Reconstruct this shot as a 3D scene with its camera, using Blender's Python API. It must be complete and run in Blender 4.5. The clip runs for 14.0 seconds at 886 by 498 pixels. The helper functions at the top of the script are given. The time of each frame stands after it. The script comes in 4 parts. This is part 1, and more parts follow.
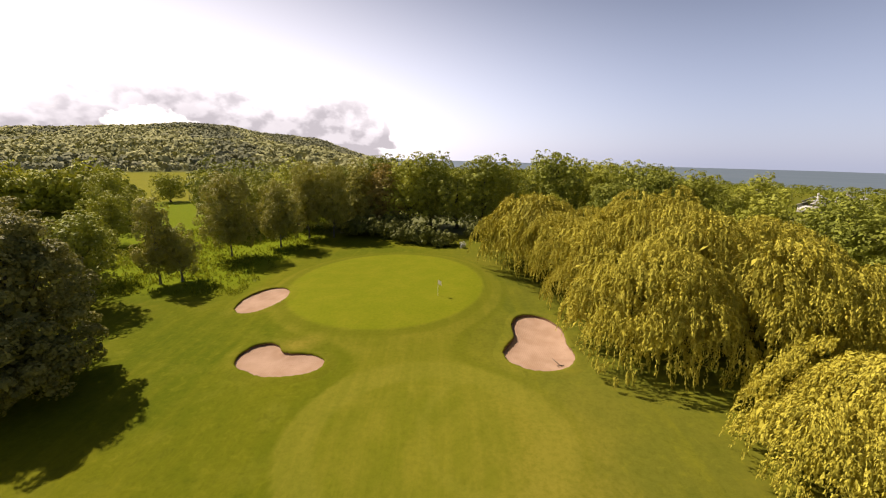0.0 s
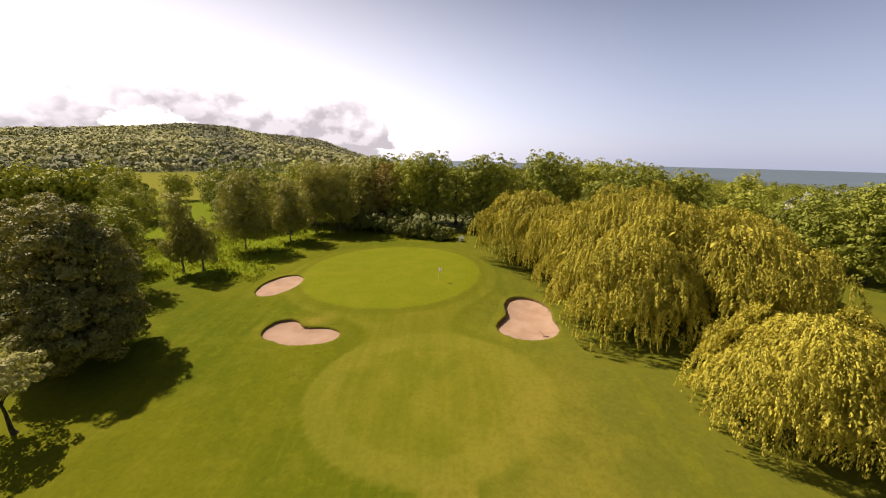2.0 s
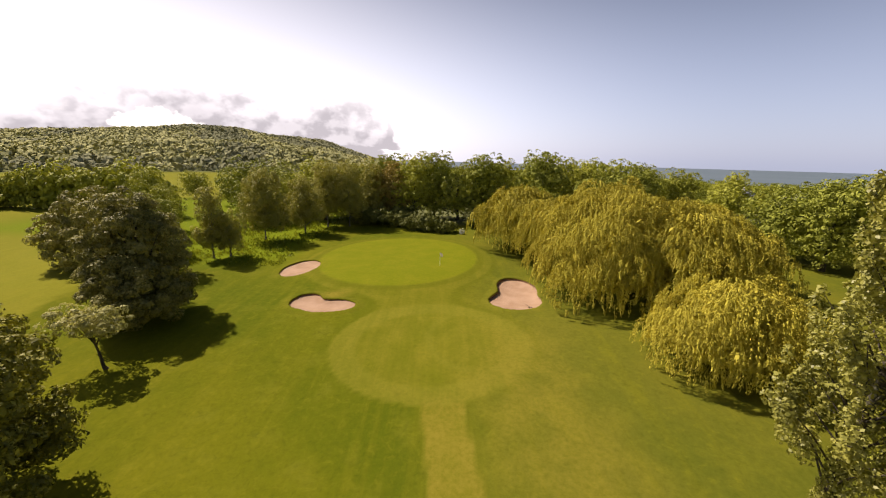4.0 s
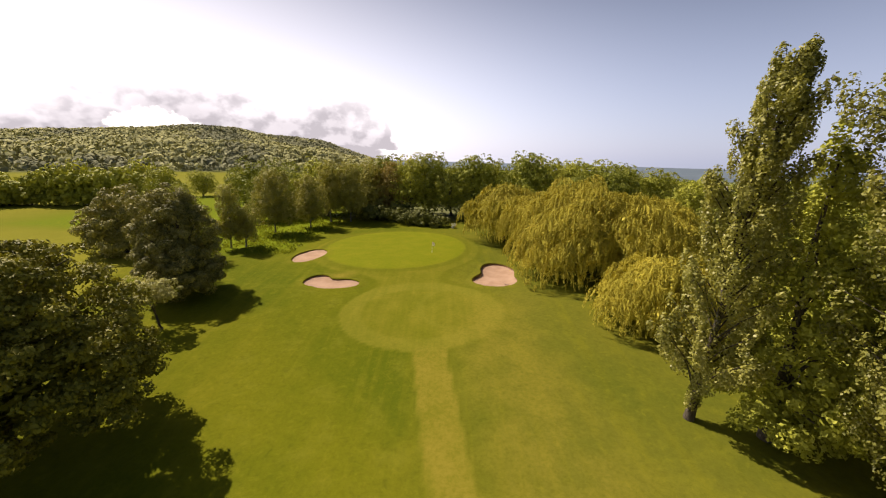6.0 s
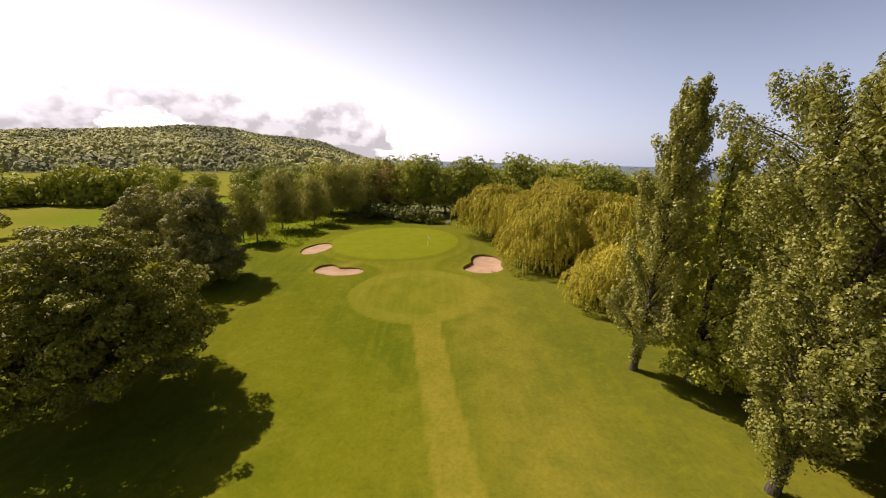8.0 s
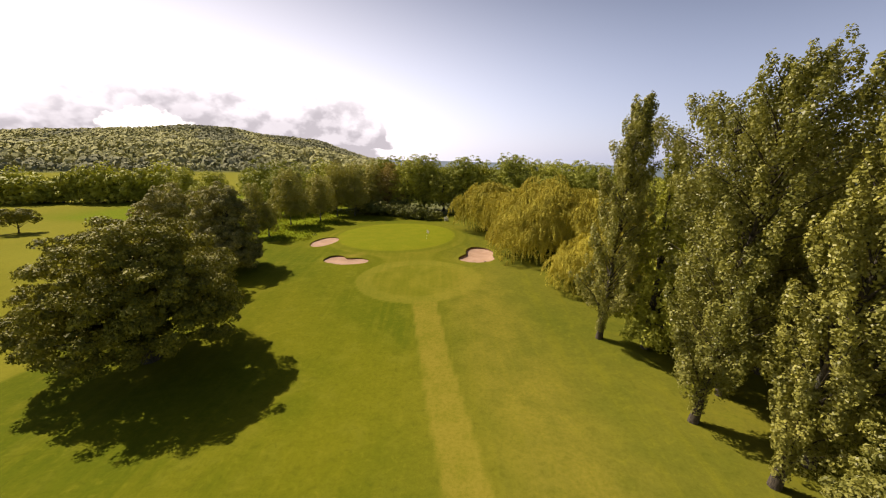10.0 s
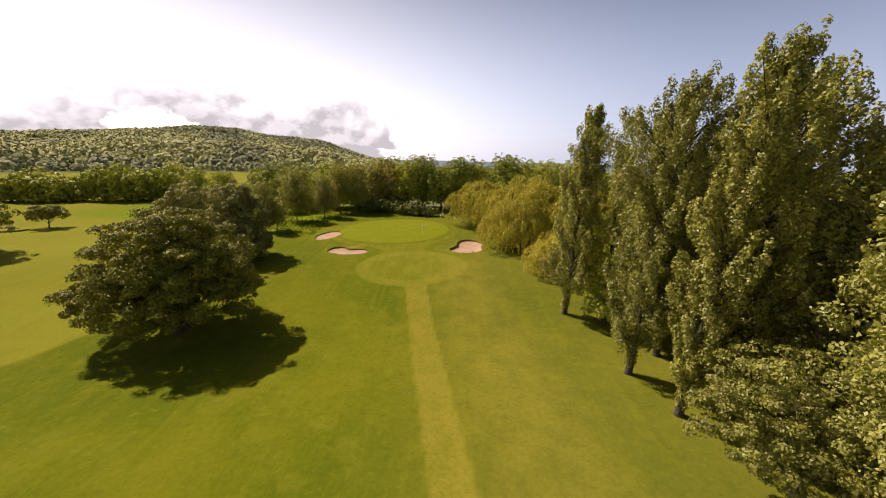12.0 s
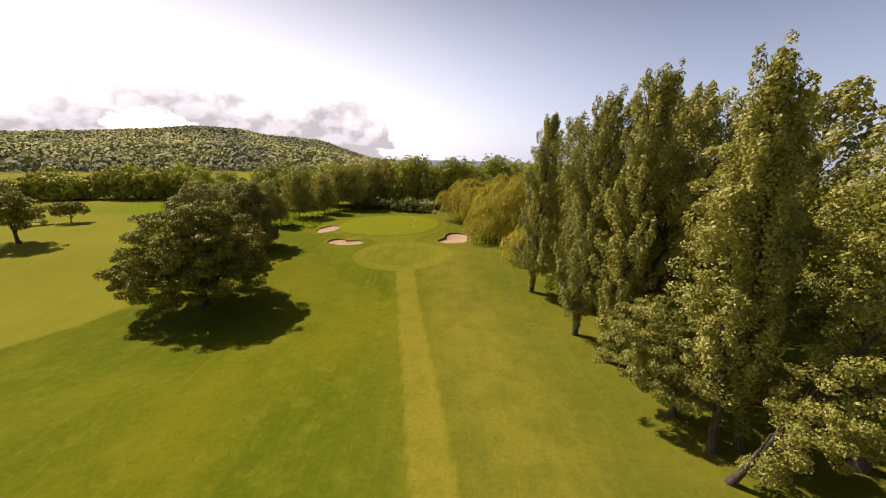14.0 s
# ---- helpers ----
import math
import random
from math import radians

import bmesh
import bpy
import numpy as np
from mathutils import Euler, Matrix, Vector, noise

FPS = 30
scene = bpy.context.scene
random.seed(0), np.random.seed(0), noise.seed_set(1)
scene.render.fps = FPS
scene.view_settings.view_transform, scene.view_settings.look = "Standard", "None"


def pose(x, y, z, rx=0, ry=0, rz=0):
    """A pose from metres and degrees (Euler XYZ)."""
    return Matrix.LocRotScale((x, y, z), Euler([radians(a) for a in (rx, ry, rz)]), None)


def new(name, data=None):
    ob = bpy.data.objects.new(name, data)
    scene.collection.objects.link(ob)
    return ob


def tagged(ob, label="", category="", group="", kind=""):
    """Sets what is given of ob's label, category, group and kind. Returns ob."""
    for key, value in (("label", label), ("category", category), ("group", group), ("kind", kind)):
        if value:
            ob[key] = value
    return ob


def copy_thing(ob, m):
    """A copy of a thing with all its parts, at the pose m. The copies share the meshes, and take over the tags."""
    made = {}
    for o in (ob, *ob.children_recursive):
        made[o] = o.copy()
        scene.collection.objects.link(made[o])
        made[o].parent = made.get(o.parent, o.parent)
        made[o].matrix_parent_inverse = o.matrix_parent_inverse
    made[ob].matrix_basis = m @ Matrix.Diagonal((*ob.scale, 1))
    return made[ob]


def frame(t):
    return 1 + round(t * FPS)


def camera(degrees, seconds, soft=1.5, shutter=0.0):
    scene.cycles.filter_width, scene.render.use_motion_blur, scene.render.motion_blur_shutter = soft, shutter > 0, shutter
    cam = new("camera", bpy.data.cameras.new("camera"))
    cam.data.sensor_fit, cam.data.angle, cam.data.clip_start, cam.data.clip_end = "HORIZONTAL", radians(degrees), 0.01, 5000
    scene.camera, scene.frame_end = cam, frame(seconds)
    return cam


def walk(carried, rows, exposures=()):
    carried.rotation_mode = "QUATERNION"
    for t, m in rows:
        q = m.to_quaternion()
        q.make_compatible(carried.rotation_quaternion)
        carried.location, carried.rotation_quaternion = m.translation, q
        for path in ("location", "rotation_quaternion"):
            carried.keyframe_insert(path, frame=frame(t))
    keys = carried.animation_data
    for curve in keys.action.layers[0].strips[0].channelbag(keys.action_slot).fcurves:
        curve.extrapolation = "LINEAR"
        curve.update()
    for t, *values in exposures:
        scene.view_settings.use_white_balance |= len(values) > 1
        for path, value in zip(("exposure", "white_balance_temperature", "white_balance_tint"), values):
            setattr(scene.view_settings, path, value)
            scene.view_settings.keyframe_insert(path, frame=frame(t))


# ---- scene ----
cam = camera(99.7, 14.0, 1.1)
METRES, EYE, TILT, LEAN, TURN = 52.0, 18.0, -13.7, -1.6, 0.0
ROWS = [
    (0.0, 0.0, 0.0, 0.0, 0.0, 0.0, -0.0),
    (0.5, -0.002, -0.0201, -0.0058, 0.01, 0.02, 0.0),
    (1.0, -0.0039, -0.0422, -0.0134, -0.01, 0.05, 0.03),
    (1.5, -0.0048, -0.0657, -0.02, -0.04, 0.07, 0.07),
    (2.0, -0.0026, -0.0945, -0.0282, -0.12, 0.04, 0.13),
    (2.5, -0.0004, -0.1239, -0.0373, -0.14, 0.05, 0.14),
    (3.0, 0.001, -0.1559, -0.048, 0.48, 0.1, -0.03),
    (5.5, 0.0248, -0.3495, -0.0998, 0.49, 0.24, -0.21),
    (6.0, 0.0302, -0.3911, -0.1052, 0.2, 0.17, -0.04),
    (6.5, 0.0326, -0.4269, -0.1118, -0.27, 0.16, 0.14),
    (7.0, 0.0337, -0.4624, -0.1191, -0.42, 0.15, 0.24),
    (9.5, 0.038, -0.6275, -0.1505, -0.46, 0.11, 0.16),
    (10.0, 0.0437, -0.6594, -0.1584, -0.44, 0.08, 0.21),
    (10.5, 0.051, -0.6901, -0.1658, -0.39, 0.06, 0.2),
    (11.0, 0.0612, -0.7242, -0.1731, -0.07, 0.02, 0.21),
    (11.5, 0.0719, -0.757, -0.1807, 0.04, 0.01, 0.21),
    (12.0, 0.0854, -0.7965, -0.1896, 0.07, 0.03, 0.21),
    (12.5, 0.0982, -0.8357, -0.1984, 0.08, 0.03, 0.23),
    (13.0, 0.1112, -0.8803, -0.2092, 0.08, 0.02, 0.25),
    (13.5, 0.1221, -0.9207, -0.2191, 0.01, -0.01, 0.27),
    (14.0, 0.131, -0.9567, -0.2274, -0.04, 0.01, 0.29),
]
walk(cam, [(t, pose(0, 0, EYE, TILT, LEAN, TURN) @ pose(METRES * x, METRES * y, METRES * z, 90 + pitch, roll, yaw)) for t, x, y, z, yaw, pitch, roll in ROWS], [(0.0, 0.36, 6650, 21), (14.0, 0.36, 6650, 21)])

# ---- light ----
SUN_AZ, SUN_EL = radians(57), radians(46)          # azimuth to the left of +y, elevation
SUN_DIR = Vector((-math.sin(SUN_AZ) * math.cos(SUN_EL), math.cos(SUN_AZ) * math.cos(SUN_EL), math.sin(SUN_EL)))

sun = new("sun", bpy.data.lights.new("sun", "SUN"))
sun.data.energy, sun.data.angle, sun.data.color = 5.0, radians(0.55), (1.0, 0.93, 0.78)
sun.rotation_euler = SUN_DIR.to_track_quat("Z", "Y").to_euler()


class Nodes:
    """A small builder of node trees."""

    def __init__(self, tree):
        self.tree = tree
        tree.nodes.clear()

    def add(self, kind, inputs=None, **props):
        n = self.tree.nodes.new(kind)
        for k, v in props.items():
            setattr(n, k, v)
        for k, v in (inputs or {}).items():
            self.put(n.inputs[k], v)
        return n

    def put(self, socket, v):
        if isinstance(v, bpy.types.NodeSocket):
            self.tree.links.new(v, socket)
        elif isinstance(v, bpy.types.Node):
            self.tree.links.new(v.outputs[0], socket)
        else:
            socket.default_value = v

    def math(self, op, a, b=0.0, c=0.0, clamp=False):
        n = self.add("ShaderNodeMath", {0: a, 1: b, 2: c}, operation=op)
        n.use_clamp = clamp
        return n.outputs[0]

    def ramp(self, fac, lo, hi, a=0.0, b=1.0):
        n = self.add("ShaderNodeMapRange", {"Value": fac, "From Min": lo, "From Max": hi, "To Min": a, "To Max": b}, interpolation_type="SMOOTHSTEP")
        return n.outputs[0]

    def mix(self, fac, a, b, blend="MIX"):
        n = self.add("ShaderNodeMix", data_type="RGBA", blend_type=blend)
        self.put(n.inputs[0], fac)
        self.put(n.inputs[6], a)
        self.put(n.inputs[7], b)
        return n.outputs[2]

    def noise(self, vec, scale, detail=3.0, rough=0.55, dist=0.0):
        n = self.add("ShaderNodeTexNoise", {"Scale": scale, "Detail": detail, "Roughness": rough, "Distortion": dist})
        if vec is not None:
            self.put(n.inputs["Vector"], vec)
        return n.outputs[0]


world = bpy.data.worlds.new("sky")
scene.world = world
world.use_nodes = True
w = Nodes(world.node_tree)
sky = w.add("ShaderNodeTexSky", sky_type="NISHITA", sun_disc=False, sun_elevation=SUN_EL, sun_rotation=-SUN_AZ, air_density=1.0, dust_density=2.2, ozone_density=1.4)
way = w.add("ShaderNodeTexCoord").outputs["Generated"]
sep = w.add("ShaderNodeSeparateXYZ", {0: way})
az = w.math("ARCTAN2", sep.outputs[0], sep.outputs[1])       # to the right of +y, radians
el = w.math("ARCSINE", sep.outputs[2])
# haze thickens towards the horizon and whitens on the sun's side
side = w.math("MULTIPLY", w.ramp(az, 0.72, -0.62), w.ramp(az, -2.9, -1.8))
ahead = w.ramp(sep.outputs[1], -0.5, 0.5, 0.10, 0.37)          # the sky behind is clearer
haze = w.math("MULTIPLY", w.ramp(el, 0.58, -0.05), w.math("MULTIPLY_ADD", side, 0.45, ahead))
haze_col = w.mix(side, (0.86, 0.99, 1.27, 1), (1.25, 1.22, 1.18, 1))
clear = w.add("ShaderNodeAddShader", {0: w.add("ShaderNodeBackground", {0: sky.outputs[0], 1: 0.042}), 1: w.add("ShaderNodeBackground", {0: haze_col, 1: haze})})


def bank(d_az, d_el):
    """Thickness of the cumulus bank over the hill, looked up a little aside."""
    a, e = w.math("ADD", az, d_az), w.math("ADD", el, d_el)
    flat = w.add("ShaderNodeCombineXYZ", {0: a, 1: w.math("MULTIPLY", e, 1.35), 2: 0.0}).outputs[0]
    curl = w.add("ShaderNodeVectorMath", {0: w.add("ShaderNodeTexNoise", {"Vector": flat, "Scale": 22.0, "Detail": 4.0}).outputs[1], 1: (0.5, 0.5, 0.5)}, operation="SUBTRACT").outputs[0]
    swirl = w.add("ShaderNodeVectorMath", {0: curl, 1: (0.04, 0.04, 0.04)}, operation="MULTIPLY").outputs[0]
    bent = w.add("ShaderNodeVectorMath", {0: flat, 1: swirl}, operation="ADD").outputs[0]
    top = w.math("ADD", w.ramp(a, -0.82, -0.62, 0.134, 0.186), w.ramp(a, -0.52, -0.42, 0.0, -0.022))
    top = w.math("ADD", top, w.ramp(a, -0.41, -0.33, 0.0, 0.016))
    top = w.math("ADD", top, w.ramp(a, -0.27, -0.13, 0.0, -0.048))
    body = w.math("SUBTRACT", top, e)
    body = w.math("ADD", body, w.math("MULTIPLY", w.math("SUBTRACT", w.noise(flat, 9.0, 5.0, 0.55), 0.5), 0.095))
    mass = w.math("ADD", w.math("SUBTRACT", top, e), w.math("MULTIPLY", w.math("SUBTRACT", w.noise(flat, 11.0, 2.0, 0.5), 0.5), 0.13))
    for scale, high in ((20.0, 0.042), (46.0, 0.020), (100.0, 0.008)):
        lump = w.add("ShaderNodeTexVoronoi", {"Vector": bent, "Scale": scale, "Smoothness": 0.35}, feature="SMOOTH_F1").outputs["Distance"]
        body = w.math("ADD", body, w.math("MULTIPLY", w.math("SUBTRACT", 0.42, lump), high))
    bx, by = w.add("ShaderNodeSeparateXYZ", {0: bent}).outputs[0], w.add("ShaderNodeSeparateXYZ", {0: bent}).outputs[1]
    body = w.math("SUBTRACT", body, w.ramp(bx, -0.165, -0.105, 0.0, 0.13))
    return w.math("SUBTRACT", body, w.math("MULTIPLY", w.ramp(by, 0.040, 0.020, 0.0, 0.10), w.ramp(a, -0.35, -0.25))), mass, bx, by


(here, mass, bx, by), (sunward, _, _, _) = bank(0.0, 0.0), bank(-0.012, 0.018)
crisp = w.ramp(az, -0.46, -0.24, 0.045, 0.011)                   # wispy over the hill, hard-edged at its end
cover = w.add("ShaderNodeMapRange", {"Value": here, "From Min": 0.0, "From Max": crisp, "To Min": 0.0, "To Max": 1.0}, interpolation_type="SMOOTHSTEP").outputs[0]
# a bright break low over the hill
ragged = w.math("MULTIPLY", w.math("SUBTRACT", w.noise(way, 26.0, 5.0, 0.62), 0.5), 2.6)
gap = w.math("ADD", w.math("POWER", w.math("DIVIDE", w.math("ABSOLUTE", w.math("ADD", bx, 0.640)), 0.078), 2.0), w.math("POWER", w.math("DIVIDE", w.math("ABSOLUTE", w.math("SUBTRACT", by, 0.060)), 0.058), 2.0))
cover = w.math("MULTIPLY", cover, w.ramp(w.math("ADD", gap, ragged), 0.55, 1.05))
fold = w.ramp(w.math("SUBTRACT", sunward, here), -0.034, 0.004, -0.34, 0.12)
edge = w.ramp(here, 0.0, 0.030)
grey = w.math("MULTIPLY", edge, w.math("ADD", w.ramp(mass, 0.030, 0.115, 0.18, 0.95), fold), clamp=True)
cloud_col = w.mix(grey, (0.99, 0.98, 0.98, 1), (0.47, 0.46, 0.475, 1))
cloud = w.add("ShaderNodeBackground", {0: cloud_col, 1: 1.0})
w.add("ShaderNodeOutputWorld", {0: w.add("ShaderNodeMixShader", {0: cover, 1: clear, 2: cloud})})

# ---- materials ----


def material(name):
    m = bpy.data.materials.new(name)
    m.use_nodes = True
    return m, Nodes(m.node_tree)


def leaf_material(name, dark, light, through_col, rough=0.6, clear=0.30, patch_scale=0.35, gloss=0.14, vary=0.3):
    m, n = material(name)
    isl = n.add("ShaderNodeNewGeometry").outputs["Random Per Island"]
    obj = n.add("ShaderNodeObjectInfo").outputs["Random"]
    pos = n.add("ShaderNodeTexCoord").outputs["Object"]
    patch = n.noise(pos, patch_scale, 3.0)
    f = n.math("ADD", n.math("MULTIPLY_ADD", isl, vary, 0.3 - vary / 2), n.math("MULTIPLY", n.math("SUBTRACT", patch, 0.5), 1.1), 0.0)
    f = n.math("ADD", f, n.math("MULTIPLY", obj, 0.3), clamp=True)
    col = n.mix(f, (*dark, 1), (*light, 1))
    tcol = n.mix(f, (*[c * 0.7 for c in through_col], 1), (*through_col, 1))
    p = n.add("ShaderNodeBsdfPrincipled", {"Base Color": col, "Roughness": rough, "Specular IOR Level": gloss})
    t = n.add("ShaderNodeBsdfTranslucent", {"Color": tcol})
    n.add("ShaderNodeOutputMaterial", {0: n.add("ShaderNodeMixShader", {0: clear, 1: p, 2: t})})
    return m


def bark_material(name, dark, light):
    m, n = material(name)
    pos = n.add("ShaderNodeTexCoord").outputs["Object"]
    st = n.add("ShaderNodeMapping", {"Vector": pos, "Scale": (6.0, 6.0, 1.2)})
    a = n.noise(st, 2.5, 6.0, 0.65, 0.4)
    b = n.noise(pos, 0.6, 3.0)
    col = n.mix(n.ramp(a, 0.35, 0.7), (*dark, 1), (*light, 1))
    col = n.mix(n.math("MULTIPLY", n.ramp(b, 0.5, 0.7), 0.5), col, (0.06, 0.075, 0.03, 1))
    bump = n.add("ShaderNodeBump", {"Strength": 0.8, "Distance": 0.06, "Height": a})
    p = n.add("ShaderNodeBsdfPrincipled", {"Base Color": col, "Roughness": 0.9, "Normal": bump})
    n.add("ShaderNodeOutputMaterial", {0: p})
    return m


def turf_material():
    m, n = material("turf")
    pos = n.add("ShaderNodeNewGeometry").outputs["Position"]
    at = lambda k: n.add("ShaderNodeAttribute", attribute_name=k).outputs["Fac"]
    big, mid = n.noise(pos, 0.045, 4.0, 0.6), n.noise(pos, 0.35, 5.0, 0.62)
    fine, blade = n.noise(pos, 3.0, 4.0, 0.7), n.noise(pos, 16.0, 3.0, 0.7)
    streak = n.noise(n.add("ShaderNodeMapping", {"Vector": pos, "Rotation": (0, 0, 0.12), "Scale": (0.9, 0.05, 0.2)}), 1.0, 4.0, 0.65)
    side = n.ramp(n.add("ShaderNodeSeparateXYZ", {0: pos}).outputs[0], -6.0, 14.0)
    lush = n.mix(n.ramp(big, 0.35, 0.68), (0.092, 0.114, 0.005, 1), (0.150, 0.150, 0.007, 1))
    dry = n.mix(n.ramp(big, 0.35, 0.68), (0.110, 0.122, 0.012, 1), (0.156, 0.146, 0.016, 1))
    rough = n.mix(side, lush, dry)
    rough = n.mix(n.math("MULTIPLY", n.ramp(mid, 0.48, 0.75), 0.6), rough, (0.172, 0.170, 0.014, 1))
    rough = n.mix(n.math("MULTIPLY", n.ramp(streak, 0.45, 0.7), 0.26), rough, (0.19, 0.175, 0.010, 1))
    tuft = n.noise(pos, 1.3, 4.0, 0.7, 0.6)
    rough = n.mix(n.math("MULTIPLY", n.ramp(tuft, 0.50, 0.76), 0.36), rough, (0.225, 0.205, 0.014, 1))
    rough = n.mix(n.math("MULTIPLY", n.ramp(tuft, 0.48, 0.28), 0.32), rough, (0.062, 0.080, 0.006, 1))
    fair = n.mix(n.ramp(n.math("MULTIPLY_ADD", streak, 0.5, n.math("MULTIPLY", mid, 0.5)), 0.35, 0.65), (0.158, 0.160, 0.010, 1), (0.214, 0.192, 0.017, 1))
    green = n.mix(n.ramp(mid, 0.3, 0.75), (0.162, 0.182, 0.007, 1), (0.196, 0.201, 0.010, 1))
    worn = n.mix(n.ramp(fine, 0.1, 0.9), (0.27, 0.212, 0.030, 1), (0.21, 0.185, 0.016, 1))
    col = n.mix(at("fairway"), rough, fair)
    col = n.mix(n.math("MULTIPLY", at("pale"), 0.20), col, (0.262, 0.235, 0.030, 1))
    col = n.mix(at("collar"), col, (0.115, 0.128, 0.006, 1))
    col = n.mix(at("green"), col, green)
    col = n.mix(n.math("MULTIPLY", at("worn"), n.ramp(mid, 0.3, 0.6, 0.35, 1.0)), col, worn)
    col = n.mix(at("meadow"), col, n.mix(n.ramp(fine, 0.3, 0.7), (0.10, 0.150, 0.004, 1), (0.20, 0.225, 0.008, 1)))
    col = n.mix(n.math("MULTIPLY", at("pasture"), n.ramp(big, 0.25, 0.7, 0.25, 0.75)), col, (0.222, 0.212, 0.018, 1))
    col = n.mix(at("wood"), col, (0.150, 0.155, 0.062, 1))
    col = n.mix(n.math("MULTIPLY", n.ramp(fine, 0.35, 0.75), 0.30), col, n.mix(0.6, col, (0.03, 0.04, 0.003, 1)))
    col = n.mix(n.math("MULTIPLY", n.ramp(blade, 0.4, 0.7), 0.22), col, n.mix(0.6, col, (0.03, 0.04, 0.004, 1)))
    h = n.math("ADD", n.math("MULTIPLY", fine, 0.6), n.math("MULTIPLY", blade, 0.4))
    bump = n.add("ShaderNodeBump", {"Strength": 0.35, "Distance": 0.08, "Height": h})
    p = n.add("ShaderNodeBsdfPrincipled", {"Base Color": col, "Roughness": 0.95, "Specular IOR Level": 0.02, "Normal": bump})
    n.add("ShaderNodeOutputMaterial", {0: p})
    return m


def sand_material():
    m, n = material("bunker sand")
    pos = n.add("ShaderNodeTexCoord").outputs["Object"]
    a, b, c = n.noise(pos, 0.5, 4.0), n.noise(pos, 4.0, 4.0, 0.65), n.noise(pos, 30.0, 2.0)
    col = n.mix(n.ramp(a, 0.3, 0.7), (0.350, 0.222, 0.138, 1), (0.440, 0.292, 0.194, 1))
    col = n.mix(n.math("MULTIPLY", n.ramp(b, 0.52, 0.72), 0.5), col, (0.31, 0.195, 0.115, 1))
    wave = n.add("ShaderNodeTexWave", {"Vector": pos, "Scale": 1.6, "Distortion": 7.0, "Detail": 3.0, "Detail Scale": 0.6}).outputs[1]
    h = n.math("ADD", n.math("MULTIPLY", wave, 0.5), n.math("ADD", b, n.math("MULTIPLY", c, 0.3)))
    bump = n.add("ShaderNodeBump", {"Strength": 0.4, "Distance": 0.06, "Height": h})
    p = n.add("ShaderNodeBsdfPrincipled", {"Base Color": col, "Roughness": 0.95, "Specular IOR Level": 0.1, "Normal": bump})
    n.add("ShaderNodeOutputMaterial", {0: p})
    return m


def plain_material(name, col, rough=0.6, var=0.15, scale=3.0):
    m, n = material(name)
    pos = n.add("ShaderNodeTexCoord").outputs["Object"]
    a = n.noise(pos, scale, 5.0, 0.65)
    c = n.mix(n.ramp(a, 0.3, 0.75), (*col, 1), (*[v * (1 - var * 2) for v in col], 1))
    p = n.add("ShaderNodeBsdfPrincipled", {"Base Color": c, "Roughness": rough})
    n.add("ShaderNodeOutputMaterial", {0: p})
    return m


def sea_material():
    m, n = material("sea")
    pos = n.add("ShaderNodeTexCoord").outputs["Object"]
    a = n.noise(pos, 0.004, 4.0)
    b = n.noise(pos, 0.06, 4.0, 0.7)
    # pale greys hold the horizon haze in the water's own colour
    col = n.mix(n.ramp(a, 0.35, 0.7), (0.105, 0.140, 0.160, 1), (0.125, 0.158, 0.176, 1))
    bump = n.add("ShaderNodeBump", {"Strength": 0.5, "Distance": 1.0, "Height": b})
    p = n.add("ShaderNodeBsdfPrincipled", {"Base Color": col, "Roughness": 0.55, "Specular IOR Level": 0.3, "Normal": bump})
    n.add("ShaderNodeOutputMaterial", {0: p})
    return m


TURF, SAND, SEA = turf_material(), sand_material(), sea_material()
SOIL = plain_material("turf edge soil", (0.30, 0.185, 0.095), 0.95, 0.3, 5.0)
OAK_LEAF = leaf_material("oak leaf", (0.062, 0.068, 0.010), (0.385, 0.350, 0.042), (0.34, 0.31, 0.02), 0.6, 0.10, vary=0.6)
LIME_LEAF = leaf_material("lime leaf", (0.125, 0.125, 0.034), (0.54, 0.470, 0.120), (0.42, 0.38, 0.05), 0.6, 0.14, vary=0.5)
PALE_LEAF = leaf_material("whitebeam leaf", (0.34, 0.33, 0.10), (0.72, 0.66, 0.30), (0.62, 0.58, 0.14))
WILLOW_LEAF = leaf_material("willow leaf", (0.350, 0.308, 0.034), (0.630, 0.535, 0.066), (0.62, 0.50, 0.040), 0.65, 0.07, 0.30, 0.10, 0.22)
POPLAR_LEAF = leaf_material("poplar leaf", (0.123, 0.132, 0.024), (0.451, 0.418, 0.086), (0.50, 0.46, 0.06), 0.45, 0.22, gloss=0.3, vary=0.45)
BIRCH_LEAF = leaf_material("birch leaf", (0.288, 0.269, 0.060), (0.537, 0.481, 0.106), (0.46, 0.43, 0.05), 0.6, 0.2)
WOOD_LEAF = leaf_material("woodland leaf", (0.225, 0.242, 0.030), (0.56, 0.545, 0.066), (0.50, 0.49, 0.04), 0.6, 0.15)
DEEP_LEAF = leaf_material("dark woodland leaf", (0.165, 0.190, 0.026), (0.42, 0.428, 0.056), (0.36, 0.37, 0.03), 0.6, 0.15)
BUSH_LEAF = leaf_material("bush leaf", (0.085, 0.098, 0.020), (0.27, 0.270, 0.050), (0.26, 0.27, 0.03), 0.6, 0.10)
RUSSET_LEAF = leaf_material("russet woodland leaf", (0.300, 0.228, 0.054), (0.528, 0.402, 0.090), (0.44, 0.32, 0.05), 0.6, 0.15)
# hill leaf: both paled for distance haze, the second darkened for slope shade
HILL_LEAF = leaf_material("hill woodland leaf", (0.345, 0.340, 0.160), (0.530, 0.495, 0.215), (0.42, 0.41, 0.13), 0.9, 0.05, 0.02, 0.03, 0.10)
